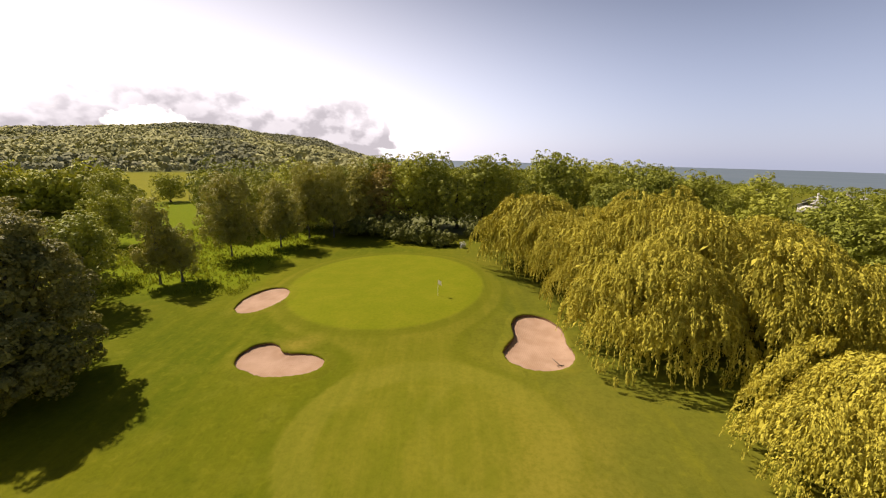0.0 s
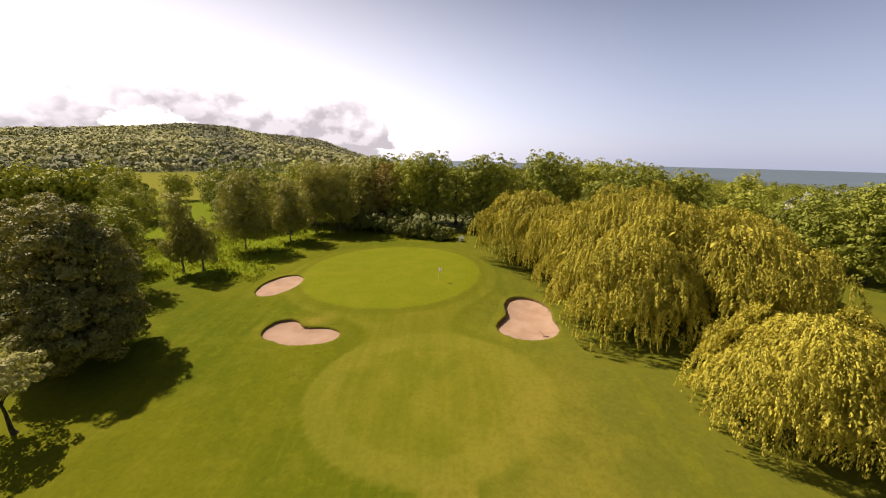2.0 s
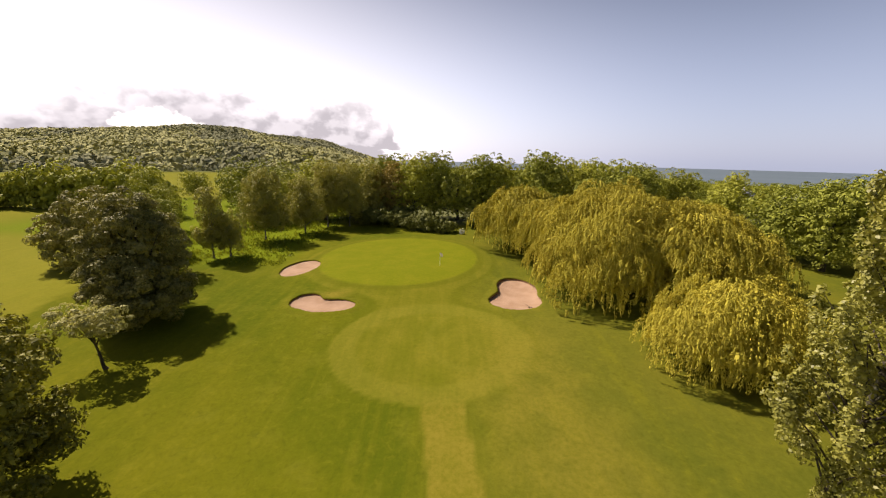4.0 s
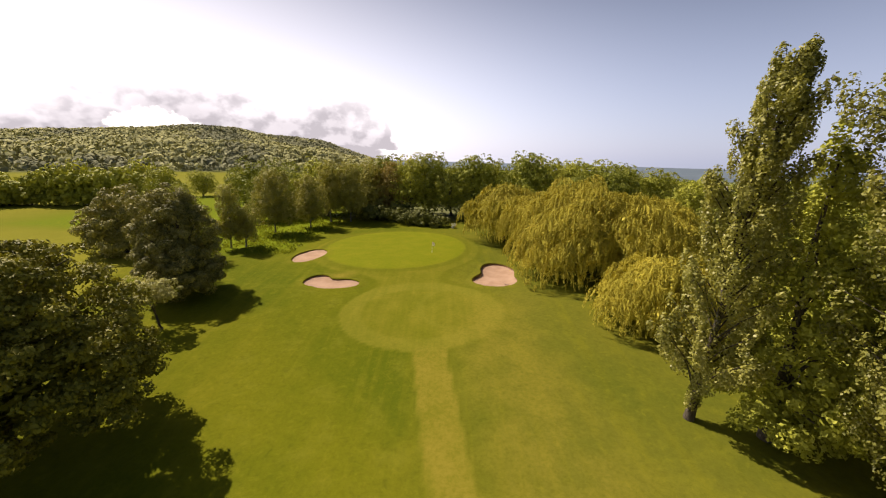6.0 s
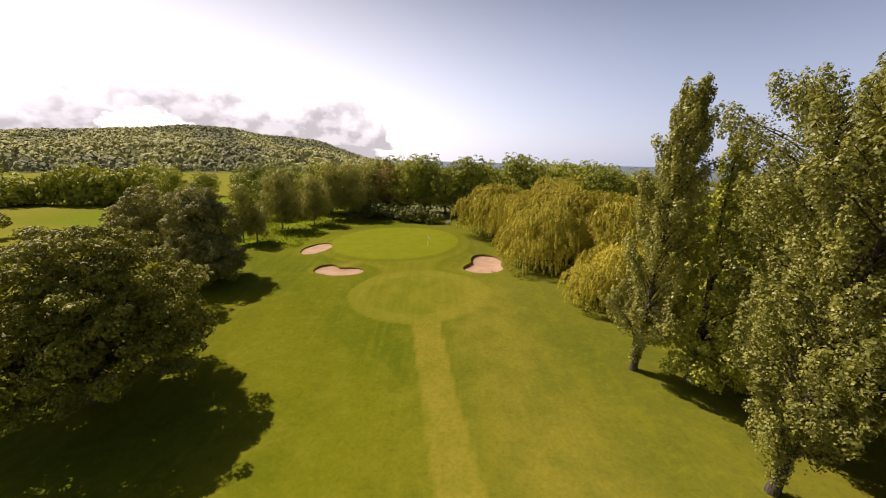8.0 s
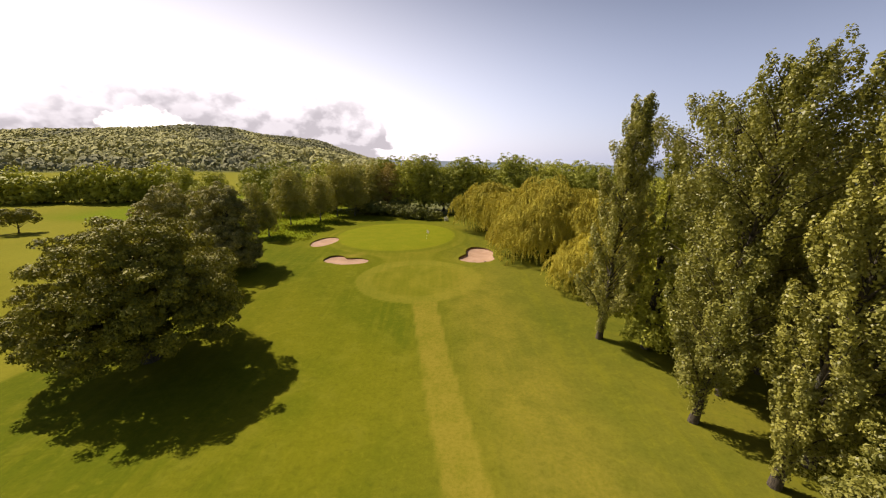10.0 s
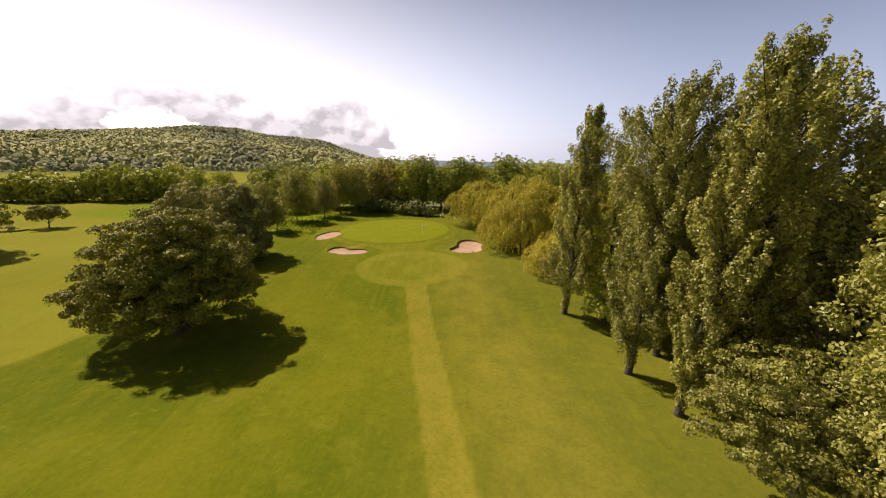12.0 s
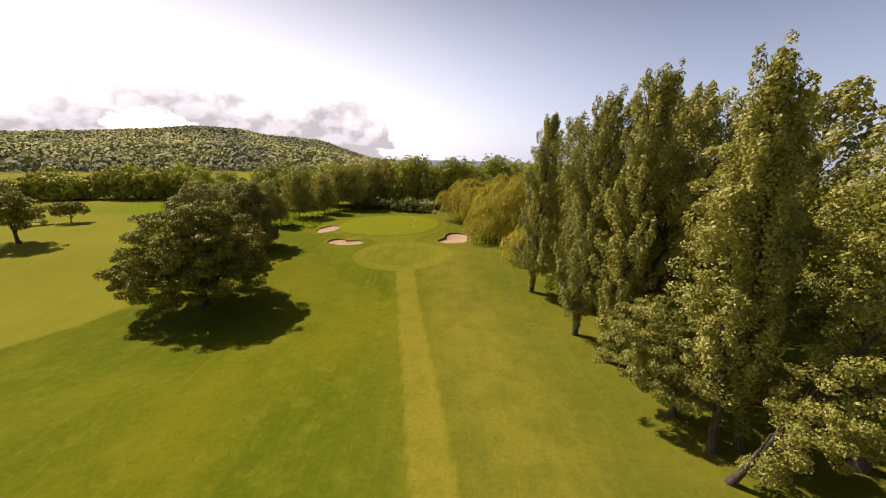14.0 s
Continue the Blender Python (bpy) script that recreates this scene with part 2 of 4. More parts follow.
HILL_SHADE = leaf_material("shaded hill woodland leaf", (0.215, 0.220, 0.130), (0.320, 0.312, 0.170), (0.22, 0.22, 0.09), 0.9, 0.05, 0.02, 0.03, 0.10)
SHORE_LEAF = leaf_material("shore woodland leaf", (0.120, 0.142, 0.018), (0.34, 0.355, 0.042), (0.30, 0.31, 0.02), 0.7, 0.25, 0.05, 0.1, 0.3)
BARK = bark_material("brown bark", (0.032, 0.024, 0.015), (0.125, 0.098, 0.064))
BIRCH_BARK = bark_material("birch bark", (0.05, 0.045, 0.04), (0.32, 0.30, 0.26))

# ---- ground ----


def step(a, b, v):
    s = np.clip((np.asarray(v, float) - a) / (b - a), 0, 1)
    return s * s * (3 - 2 * s)


def coast(x, y):
    return step(430, 560, 0.8 * x + 0.6 * y + 25 * np.sin(y / 90.0))


def hill(x, y):
    r, a = np.hypot(x, y), np.degrees(np.arctan2(-x, y))       # a: degrees to the left
    crest = np.interp(a, [-5, 7, 11, 15, 18, 22, 26, 29, 32, 35, 40, 45, 49, 70, 90, 110], [0, 0, 11, 34, 53, 59, 65, 73, 74, 71, 61, 51, 43, 50, 40, 0])
    rise = 0.38 * step(430, 640, r) + 0.62 * step(640, 1150, r)
    rough = 3 * np.sin(x / 61.0 + 1.3) * np.sin(y / 83.0) + 1.5 * np.sin(x / 23.0) * np.sin(y / 31.0 + 0.7)
    return (crest + rough * step(10, 60, crest)) * rise * (1 - 0.6 * step(1250, 2200, r))


def ground_z(x, y):
    x, y = np.asarray(x, float), np.asarray(y, float)
    z = -3.0 * step(30, -8, y) + 0.025 * np.clip(x, -40, 30)
    z = z + 0.7 * (1 - step(0.55, 1.25, np.hypot((x + 7) / 18.0, (y - 52) / 20.0)))
    z = z + 0.12 * np.sin(x / 6.3 + 0.4) * np.sin(y / 7.9) + 0.22 * np.sin(x / 17.0) * np.sin(y / 21.0 + 1.0)
    return z + hill(x, y) - 16.0 * coast(x, y)


def gz(x, y):
    return float(ground_z(x, y))


class Bunker:
    """A sand bunker whose outline blends round spots of turf-free ground (x, y, radius)."""

    def __init__(self, centre, spots, depth, blend=1.2):
        self.c, self.spots, self.depth, self.blend = np.array(centre), spots, depth, blend
        self.n = 96
        self.angles = np.linspace(0, 2 * np.pi, self.n, endpoint=False)
        self.r = np.array([self.reach(a) for a in self.angles])

    def field(self, x, y):
        return sum(np.exp(-(((x - a) / rx) ** 2 + ((y - b) / ry) ** 2 - 1) * self.blend) for a, b, rx, ry in self.spots) - 1

    def reach(self, a):
        lo, hi = 0.2, 12.0
        for _ in range(40):
            m = (lo + hi) / 2
            if self.field(self.c[0] + m * math.cos(a), self.c[1] + m * math.sin(a)) > 0:
                lo = m
            else:
                hi = m
        return lo

    def inside(self, x, y):
        """Metres inside the rim along the line to the middle."""
        a = np.arctan2(y - self.c[1], x - self.c[0]) % (2 * np.pi)
        rr = np.interp(a, np.append(self.angles, 2 * np.pi), np.append(self.r, self.r[0]))
        return rr - np.hypot(x - self.c[0], y - self.c[1])


BUNKERS = [
    Bunker((-22.9, 44.8), [(-22.9, 44.8, 2.45, 3.75), (-22.0, 45.5, 2.1, 2.8)], 0.26),
    Bunker((-14.9, 30.6), [(-16.8, 31.6, 1.9, 2.3), (-12.6, 30.0, 2.5, 1.7), (-14.6, 29.9, 1.6, 1.5)], 0.34),
    Bunker((9.6, 34.5), [(9.5, 31.9, 3.3, 3.0), (10.7, 37.4, 2.7, 3.8)], 0.52),
]


def spaced(lo, hi, fine, far, grow):
    mid = list(np.arange(lo, hi + fine / 2, fine))
    s, up, down = fine, [hi], [lo]
    while up[-1] < far:
        s *= grow
        up.append(up[-1] + s)
    s = fine
    while down[-1] > -far:
        s *= grow
        down.append(down[-1] - s)
    return np.array(down[:0:-1] + mid + up[1:])


def paint_turf(me, X, Y):
    """Which kind of turf grows where."""
    wob = 0.5 * np.sin(X / 2.7) * np.sin(Y / 3.1 + 1)
    oval = lambda cx, cy, rx, ry, p=2.0: (np.abs((X - cx) / rx) ** p + np.abs((Y - cy) / ry) ** p) ** (1 / p)
    o_green, o_apron = oval(-7.4, 51.5, 13.6, 15.6), oval(-0.6, 21.5, 10.0, 8.6) + 0.02 * wob
    green = 1 - step(0.98, 1.01, o_green)
    # one fairway cut runs from the apron through a neck and round the green
    cut = np.exp(-4.5 * (o_apron ** 2 - 1)) + np.exp(-7 * (oval(-7.2, 51.0, 15.9, 17.8) ** 2 - 1)) + 0.9 * np.exp(-(((X + 3.2) / 4.6) ** 2 + ((Y - 32.5) / 5.0) ** 2 - 1))
    blur = step(0.0, 8.0, X) * (Y < 34)                # the edge is lost towards the worn side
    apron = step(0.93 - 0.45 * blur, 1.12 + 0.9 * blur, cut)
    ring = (1 - step(0.035, 0.055, np.abs(o_green - 1.045)))
    pale = apron * step(0.72, 0.76, o_apron) * (1 - step(1.02, 1.1, o_apron)) + 0.7 * apron * (1 - step(0.05, 0.09, np.abs(oval(4.2, 22.5, 5.4, 6.0) - 0.94)))
    brink = step(0.42, 0.62, cut) * (1 - step(0.86, 0.95, cut)) * (Y > 14)
    mid = np.interp(Y, [-52, -31, 10.4, 14], [8.2, 6.8, 0.9, 0.6])
    strip = (1 - step(1.45, 1.75, np.abs(X - mid) + 0.1 * wob)) * step(-140, -60, Y) * (1 - step(12, 15, Y))
    edge = np.where(Y < 0, -39.3 + 0.4 * (Y + 1.6), -38.7 - 0.30 * Y)
    field = step(-0.5, 0.5, edge - X + 0.3 * wob) * (1 - step(395, 415, np.hypot(X, Y))) * (1 - step(62, 72, Y + 2 * wob) * step(-116, -104, X) * (1 - step(138, 146, Y)))
    fair = np.clip(np.maximum.reduce([apron * np.where(Y > 36, 0.5, 0.62), strip * 0.75, field]), 0, 1)
    worn = np.maximum(strip * 0.75, 0.5 * step(0, 6, X - mid) * (1 - step(8, 16, X - mid)) * step(-60, -40, Y) * (1 - step(18, 30, Y)))
    for b in BUNKERS:
        worn = np.maximum(worn, 0.3 * step(-1.9, -0.2, b.inside(X, Y)) * (0.6 + 0.4 * np.sin(X * 1.3) * np.sin(Y * 0.9)))
    worn = np.maximum(worn, np.exp(-((X + 13.6) / 1.9) ** 2 - ((Y - 33.4) / 1.3) ** 2))
    meadow = step(-24, -31, X + 2.0 * wob) * step(44, 53, Y + 2.0 * wob) * (1 - field) * (1 - step(138, 160, Y))
    r, a = np.hypot(X, Y), np.degrees(np.arctan2(-X, Y))
    wood = np.maximum(step(400, 440, r) * step(9, 12, a) * (1 - step(100, 120, a)), 0)
    behind = step(86, 92, Y) * step(-32, -26, X) * (1 - step(115, 135, Y)) * (1 - step(120, 140, X))
    wood = np.maximum(wood, behind)
    for name, v in (("green", green), ("fairway", fair), ("worn", worn), ("meadow", meadow), ("wood", wood), ("collar", np.clip(0.5 * ring * (1 - green) + 0.45 * brink, 0, 1)), ("pale", np.clip(pale * (1 - green), 0, 1)), ("pasture", field)):
        me.attributes.new(name, "FLOAT", "POINT").data.foreach_set("value", np.ascontiguousarray(v.reshape(-1), np.float32))


def make_ground():
    xs, ys = spaced(-44, 20, 0.42, 4600, 1.14), spaced(-44, 72, 0.42, 4600, 1.14)
    X, Y = np.meshgrid(xs, ys)
    Z = ground_z(X, Y)
    for b in BUNKERS:
        Z = Z - (b.depth + 0.5) * step(-0.55, -0.1, b.inside(X, Y))
    nx, ny = len(xs), len(ys)
    idx = np.arange(nx * ny).reshape(ny, nx)
    quads = np.stack([idx[:-1, :-1], idx[:-1, 1:], idx[1:, 1:], idx[1:, :-1]], -1).reshape(-1, 4)
    me = raw_mesh("ground", np.stack([X, Y, Z], -1).reshape(-1, 3), quads)
    me.polygons.foreach_set("use_smooth", np.ones(len(quads), bool))
    paint_turf(me, X, Y)
    me.materials.append(TURF)
    return tagged(new("ground", me), "mown golf course turf with green, fairway and rough", "ground", kind="structure")


def raw_mesh(name, verts, quads):
    me = bpy.data.meshes.new(name)
    verts, quads = np.asarray(verts, np.float32), np.asarray(quads, np.int32)
    k = quads.shape[1]
    me.vertices.add(len(verts))
    me.vertices.foreach_set("co", verts.reshape(-1))
    me.loops.add(quads.size)
    me.loops.foreach_set("vertex_index", quads.reshape(-1))
    me.polygons.add(len(quads))
    me.polygons.foreach_set("loop_start", np.arange(0, quads.size, k, dtype=np.int32))
    me.update(calc_edges=True)
    me.validate()
    return me


def part(name, me, mat, parent, label="", smooth=False):
    ob = new(name, me)
    if mat:
        me.materials.append(mat)
    if smooth:
        me.polygons.foreach_set("use_smooth", np.ones(len(me.polygons), bool))
    ob.parent = parent
    return tagged(ob, label)


ground = make_ground()

sea_me = raw_mesh("sea", [(-4600, -4600, 0), (4600, -4600, 0), (4600, 4600, 0), (-4600, 4600, 0)], [(0, 1, 2, 3)])
sea_me.materials.append(SEA)
sea = tagged(new("water", sea_me), "calm grey-blue sea reaching the horizon", "sea", kind="structure")
sea.location = (0, 0, -11)


def make_bunker(b, label):
    """Sand sheet in a hollow with a turf lip round it."""
    thing = tagged(new("bunker"), label, "bunker", "bunkers round the green")
    thing.location = (*b.c, 0)
    n, rng = b.n, np.random.default_rng(int(b.c[1]))
    ca, sa = np.cos(b.angles), np.sin(b.angles)
    base = gz(*b.c)
    rim_z = ground_z(b.c[0] + b.r * ca, b.c[1] + b.r * sa)
    # sand: shallow dish, deep under the far lip and running out at the near side
    rings = [0.0, 0.2, 0.4, 0.6, 0.75, 0.86, 0.94, 1.0, 1.04]
    low = b.depth * (0.62 + 0.38 * step(-0.6, 0.8, sa * 0.8 - ca * 0.5))
    v, q = [], []
    for f in rings:
        up = step(0.55, 1.0, f) * 0.45
        z = (1 - f) * (base - b.depth) + f * (rim_z - low) + up * low * 0.8
        v.append(np.stack([b.r * f * ca, b.r * f * sa, z + 0.03 * f * np.sin(5 * b.angles + 7 * f)], -1))
    v = np.concatenate(v)
    for i in range(len(rings) - 1):
        for j in range(n):
            k = (j + 1) % n
            q.append((i * n + j, (i + 1) * n + j, (i + 1) * n + k, i * n + k))
    part("sand", raw_mesh("sand", v, q), SAND, thing, "raked pinkish sand", True)
    # lip: turf rolls over the rim, then drops to the sand
    prof = [(1.6, -0.04), (1.0, 0.02), (0.5, 0.06), (0.12, 0.09), (-0.04, 0.06), (-0.10, -0.05)]
    jag = 0.05 * rng.standard_normal(n)
    v, q = [], []
    for d, h in prof:
        rr = b.r + d + (jag if d < 0.2 else 0)
        v.append(np.stack([rr * ca, rr * sa, ground_z(b.c[0] + rr * ca, b.c[1] + rr * sa) + h], -1))
    v = np.concatenate(v)
    for i in range(len(prof) - 1):
        for j in range(n):
            k = (j + 1) % n
            q.append((i * n + j, i * n + k, (i + 1) * n + k, (i + 1) * n + j))
    me = raw_mesh("lip", v, q)
    paint_turf(me, b.c[0] + v[:, 0], b.c[1] + v[:, 1])
    part("turf_lip", me, TURF, thing, "rolled turf edge", True)
    v = []
    for d, h in ((-0.07, 0.0), (-0.05, -0.3), (0.02, -1.3)):
        rr = b.r + d + jag
        v.append(np.stack([rr * ca, rr * sa, ground_z(b.c[0] + rr * ca, b.c[1] + rr * sa) + h], -1))
    q = [(i * n + j, i * n + (j + 1) % n, (i + 1) * n + (j + 1) % n, (i + 1) * n + j) for i in range(2) for j in range(n)]
    part("soil_face", raw_mesh("soil_face", np.concatenate(v), q), SOIL, thing, "dark cut soil below the turf")
    return thing


make_bunker(BUNKERS[0], "oval greenside bunker with pinkish sand")
make_bunker(BUNKERS[1], "kidney-shaped bunker with pinkish sand and dry rim")
far = make_bunker(Bunker((-99.3, 45.4), [(-99.3, 45.4, 2.6, 1.5)], 0.2), "small sandy hollow in the far field")
far.location.z = 0.35
make_bunker(BUNKERS[2], "large bunker with pinkish sand beside the willows")

# ---- trees ----


def unit(v):
    return v / np.maximum(np.linalg.norm(v, axis=-1, keepdims=True), 1e-9)


def leaves(name, P, N, T, length, width, fold=0.12):
    """One bent, pointed quad for every leaf."""
    N = unit(N)
    T = unit(T - N * (T * N).sum(-1, keepdims=True))
    B = np.cross(N, T)
    L, W = np.asarray(length).reshape(-1, 1), np.asarray(width).reshape(-1, 1)
    V = np.stack([P - T * L * 0.5, P - B * W * 0.5 + N * W * fold - T * L * 0.05, P + T * L * 0.5 - N * L * 0.1, P + B * W * 0.5 + N * W * fold - T * L * 0.05], 1).reshape(-1, 3)
    return raw_mesh(name, V, np.arange(len(V)).reshape(-1, 4))


def round_off(me, normals):
    """Shades every leaf by the roundness of the crown that it belongs to."""
    me.polygons.foreach_set("use_smooth", np.ones(len(me.polygons), bool))
    me.normals_split_custom_set_from_vertices(np.repeat(normals, 4, axis=0).tolist())


def clump_centres(rng, lobes, count, inner=0.25, low=-0.85, shell=(0.78, 1.04)):
    """Points in the outer shell of a crown made of lobes (x, y, z, rx, ry, rz)."""
    lobes = np.array(lobes, float)
    weight = (lobes[:, 3] * lobes[:, 4] * lobes[:, 5]) ** 0.5
    out, way_out = [], []
    while len(out) < count:
        k = rng.choice(len(lobes), p=weight / weight.sum())
        u = unit(rng.standard_normal(3))
        if u[2] < low:
            continue
        f = rng.uniform(0.3, 0.75) if rng.random() < inner else rng.uniform(*shell)
        p = lobes[k, :3] + u * lobes[k, 3:] * f
        d = np.linalg.norm((p - lobes[:, :3]) / lobes[:, 3:], axis=1)
        d[k] = 9
        if f > 0.75 and d.min() < 0.72:
            continue
        out.append(p)
        way_out.append(u)
    return np.array(out), np.array(way_out)


def leafy(rng, name, C, U, per, radius, stretch, leaf, shape=0.62, up=0.35, lobes=(), ruff=0.27):
    """Leaves on the outer side of every clump, and coarser inner foliage that keeps the light out."""
    n = len(C)
    R = radius * rng.uniform(0.65, 1.3, n)
    m = np.repeat(np.arange(n), per)
    v = unit(rng.standard_normal((len(m), 3)) + 0.7 * U[m] + np.array([0, 0, up]))
    P = C[m] + v * (R[m] * rng.uniform(0.3, 1.0, len(m)) ** (0.35 if ruff < 0.4 else 0.6))[:, None] * np.array(stretch)
    N = v + ruff * rng.standard_normal((len(m), 3)) + np.array([0, 0, 0.28])
    T = rng.standard_normal((len(m), 3)) + np.array([0, 0, -0.5])
    L = leaf * rng.uniform(0.6, 1.4, len(m))
    if len(lobes):
        lobes = np.array(lobes, float)
        weight = lobes[:, 3] * lobes[:, 4] * lobes[:, 5]
        q = rng.choice(len(lobes), len(C) * (9 if ruff < 0.4 else 5), p=weight / weight.sum())
        u = unit(rng.standard_normal((len(q), 3)))
        P = np.concatenate([P, lobes[q, :3] + u * lobes[q, 3:] * rng.uniform(0.3, 0.80, (len(q), 1))])
        N = np.concatenate([N, u + 0.5 * rng.standard_normal(u.shape)])
        T = np.concatenate([T, rng.standard_normal(u.shape)])
        size = max(leaf * 1.8, 0.14 * weight.mean() ** (1 / 3))
        L = np.concatenate([L, size * rng.uniform(0.6, 1.2, len(q))])
    return leaves(name, P, N, T, L, L * shape)


def tube(V, Q, pts, radii, sides=8):
    pts = np.array(pts, float)
    start = len(V)
    for i, p in enumerate(pts):
        d = unit(pts[min(i + 1, len(pts) - 1)] - pts[max(i - 1, 0)])
        a = unit(np.cross(d, [0.3, 1, 0.1]))
        b = np.cross(d, a)
        for k in range(sides):
            t = 2 * math.pi * k / sides
            V.append(p + radii[i] * (math.cos(t) * a + math.sin(t) * b))
    for i in range(len(pts) - 1):
        for k in range(sides):
            Q.append((start + i * sides + k, start + i * sides + (k + 1) % sides, start + (i + 1) * sides + (k + 1) % sides, start + (i + 1) * sides + k))


def trunk_mesh(rng, pts, radius, targets, limb=0.35, from_=0.45, sides=10, flare=1.5):
    """A tapered, slightly crooked trunk along pts with a limb to each target."""
    V, Q = [], []
    pts = np.array(pts, float)
    t = np.linspace(0, 1, 9)
    line = np.stack([np.interp(t, np.linspace(0, 1, len(pts)), pts[:, i]) for i in range(3)], -1)
    line[1:-1, :2] += radius * 0.3 * rng.standard_normal((7, 2))
    rad = radius * (1 - 0.8 * t)
    rad[0] *= flare
    tube(V, Q, line, rad, sides)
    for g in targets:
        k = float(np.clip(g[2] * rng.uniform(0.45, 0.8) / line[-1, 2], min(from_, 0.2), 0.92))
        s = np.array([np.interp(k, t, line[:, i]) for i in range(3)])
        g = np.array(g)
        e = s + (g - s) * 0.92
        m = s + (e - s) * 0.5 + np.array([0, 0, 0.12 * np.linalg.norm(e - s)]) + 0.05 * np.linalg.norm(e - s) * rng.standard_normal(3)
        r0 = radius * (1 - 0.8 * k) * limb * 1.6
        s1, s2 = s + (m - s) * 0.5, m + (e - m) * 0.55
        tube(V, Q, [s, s1 + 0.03 * (m - s), m, s2, e], [r0, r0 * 0.75, r0 * 0.55, r0 * 0.35, r0 * 0.12], 5)
    return raw_mesh("trunk", V, Q)


def tree(name, xy, label, category, lobes, mat, bark, seed, clumps, per, radius, leaf, trunk_r, lean=(0, 0), trunk_top=None, stretch=(1, 1, 0.75), limbs=14, group="", inner=0.25, low=-0.85, shape=0.62, up=0.35, ruff=0.27):
    """A broadleaf tree at xy; lobes are relative to its base."""
    rng = np.random.default_rng(seed)
    thing = tagged(new(name), label, category, group)
    thing.location = (xy[0], xy[1], gz(*xy) - 0.15)
    C, U = clump_centres(rng, lobes, clumps, inner, low)
    high = trunk_top or max(l[2] + 0.3 * l[5] for l in lobes)
    pts = [(0, 0, 0), (lean[0] * 0.4, lean[1] * 0.4, high * 0.4), (lean[0], lean[1], high)]
    some = C[rng.choice(len(C), min(limbs, len(C)), replace=False)]
    part("trunk", trunk_mesh(rng, pts, trunk_r, some), bark, thing, smooth=True)
    part("crown", leafy(rng, "crown", C, U, per, radius, stretch, leaf, shape, up, lobes, ruff), mat, thing)
    return thing


def placed(proto, x, y, scale=1.0, turn=0.0, wide=1.0):
    return copy_thing(proto, pose(x, y, gz(x, y) - 0.15, 0, 0, turn) @ Matrix.Diagonal((scale * wide, scale * wide, scale, 1)))


# the great oak left of the fairway
oak = tree("oak_tree", (-28.0, 1.0), "large dark green oak with a broad round crown", "tree",
           [(0, 0, 9.3, 8.3, 7.8, 5.9), (-5.0, -1.6, 5.3, 5.6, 5.5, 3.7), (-3.6, 0.8, 6.8, 6.4, 6.7, 4.8), (3.6, -1.0, 6.6, 5.9, 6.4, 4.4), (-0.5, -3, 5.7, 6.6, 5.3, 4.2), (1, 3, 6.2, 6.4, 5.3, 4.4), (0.2, 0, 11.5, 5.6, 5.4, 3.7)],
           OAK_LEAF, BARK, 3, 540, 180, 1.10, 0.27, 0.65, limbs=26, stretch=(1.05, 1.05, 0.55), ruff=0.5)

# two limes, and a small whitebeam
tree("lime_tree", (-33.4, 27.4), "dense dark lime tree with a broad skirt and a pointed top", "tree",
     [(0.3, -0.6, 4.4, 5.4, 5.2, 4.2), (1.2, -2.6, 3.3, 4.4, 4.0, 3.1), (-0.6, 0.3, 7.8, 4.7, 4.5, 4.5), (-2.0, 1.0, 10.9, 3.3, 3.3, 3.6)], LIME_LEAF, BARK, 5, 390, 130, 0.92, 0.26, 0.4, limbs=18, group="two limes")
tree("lime_tree", (-57.0, 46.5), "grey-green lime tree with a wide rounded crown", "tree",
     [(0, 0, 5.0, 6.4, 6.2, 4.6), (1.2, 0.5, 8.4, 4.6, 4.6, 4.0), (-2.0, -0.8, 4.6, 4.8, 4.8, 4.4), (0.8, -2.4, 3.0, 4.6, 4.0, 2.8)], LIME_LEAF, BARK, 6, 240, 90, 1.05, 0.36, 0.4, limbs=18, group="two limes")
tree("whitebeam_tree", (-29.3, 17.2), "small pale whitebeam with a leaning bare trunk", "tree",
     [(-1.8, 0.6, 4.7, 2.8, 2.5, 1.2), (0.2, 0.3, 4.4, 1.8, 1.8, 1.0)], PALE_LEAF, BARK, 7, 60, 60, 0.55, 0.22, 0.16, lean=(-1.4, 0.4), trunk_top=4.2, limbs=14)


# ---- willows ----


def spread_out(rng, C, U, gap):
    """Those of the points that keep a gap from one another."""
    kept = []
    for i in range(len(C)):
        if not kept or np.min(np.linalg.norm(C[kept] - C[i], axis=1)) > gap * rng.uniform(0.75, 1.2):
            kept.append(i)
    return C[kept], U[kept]


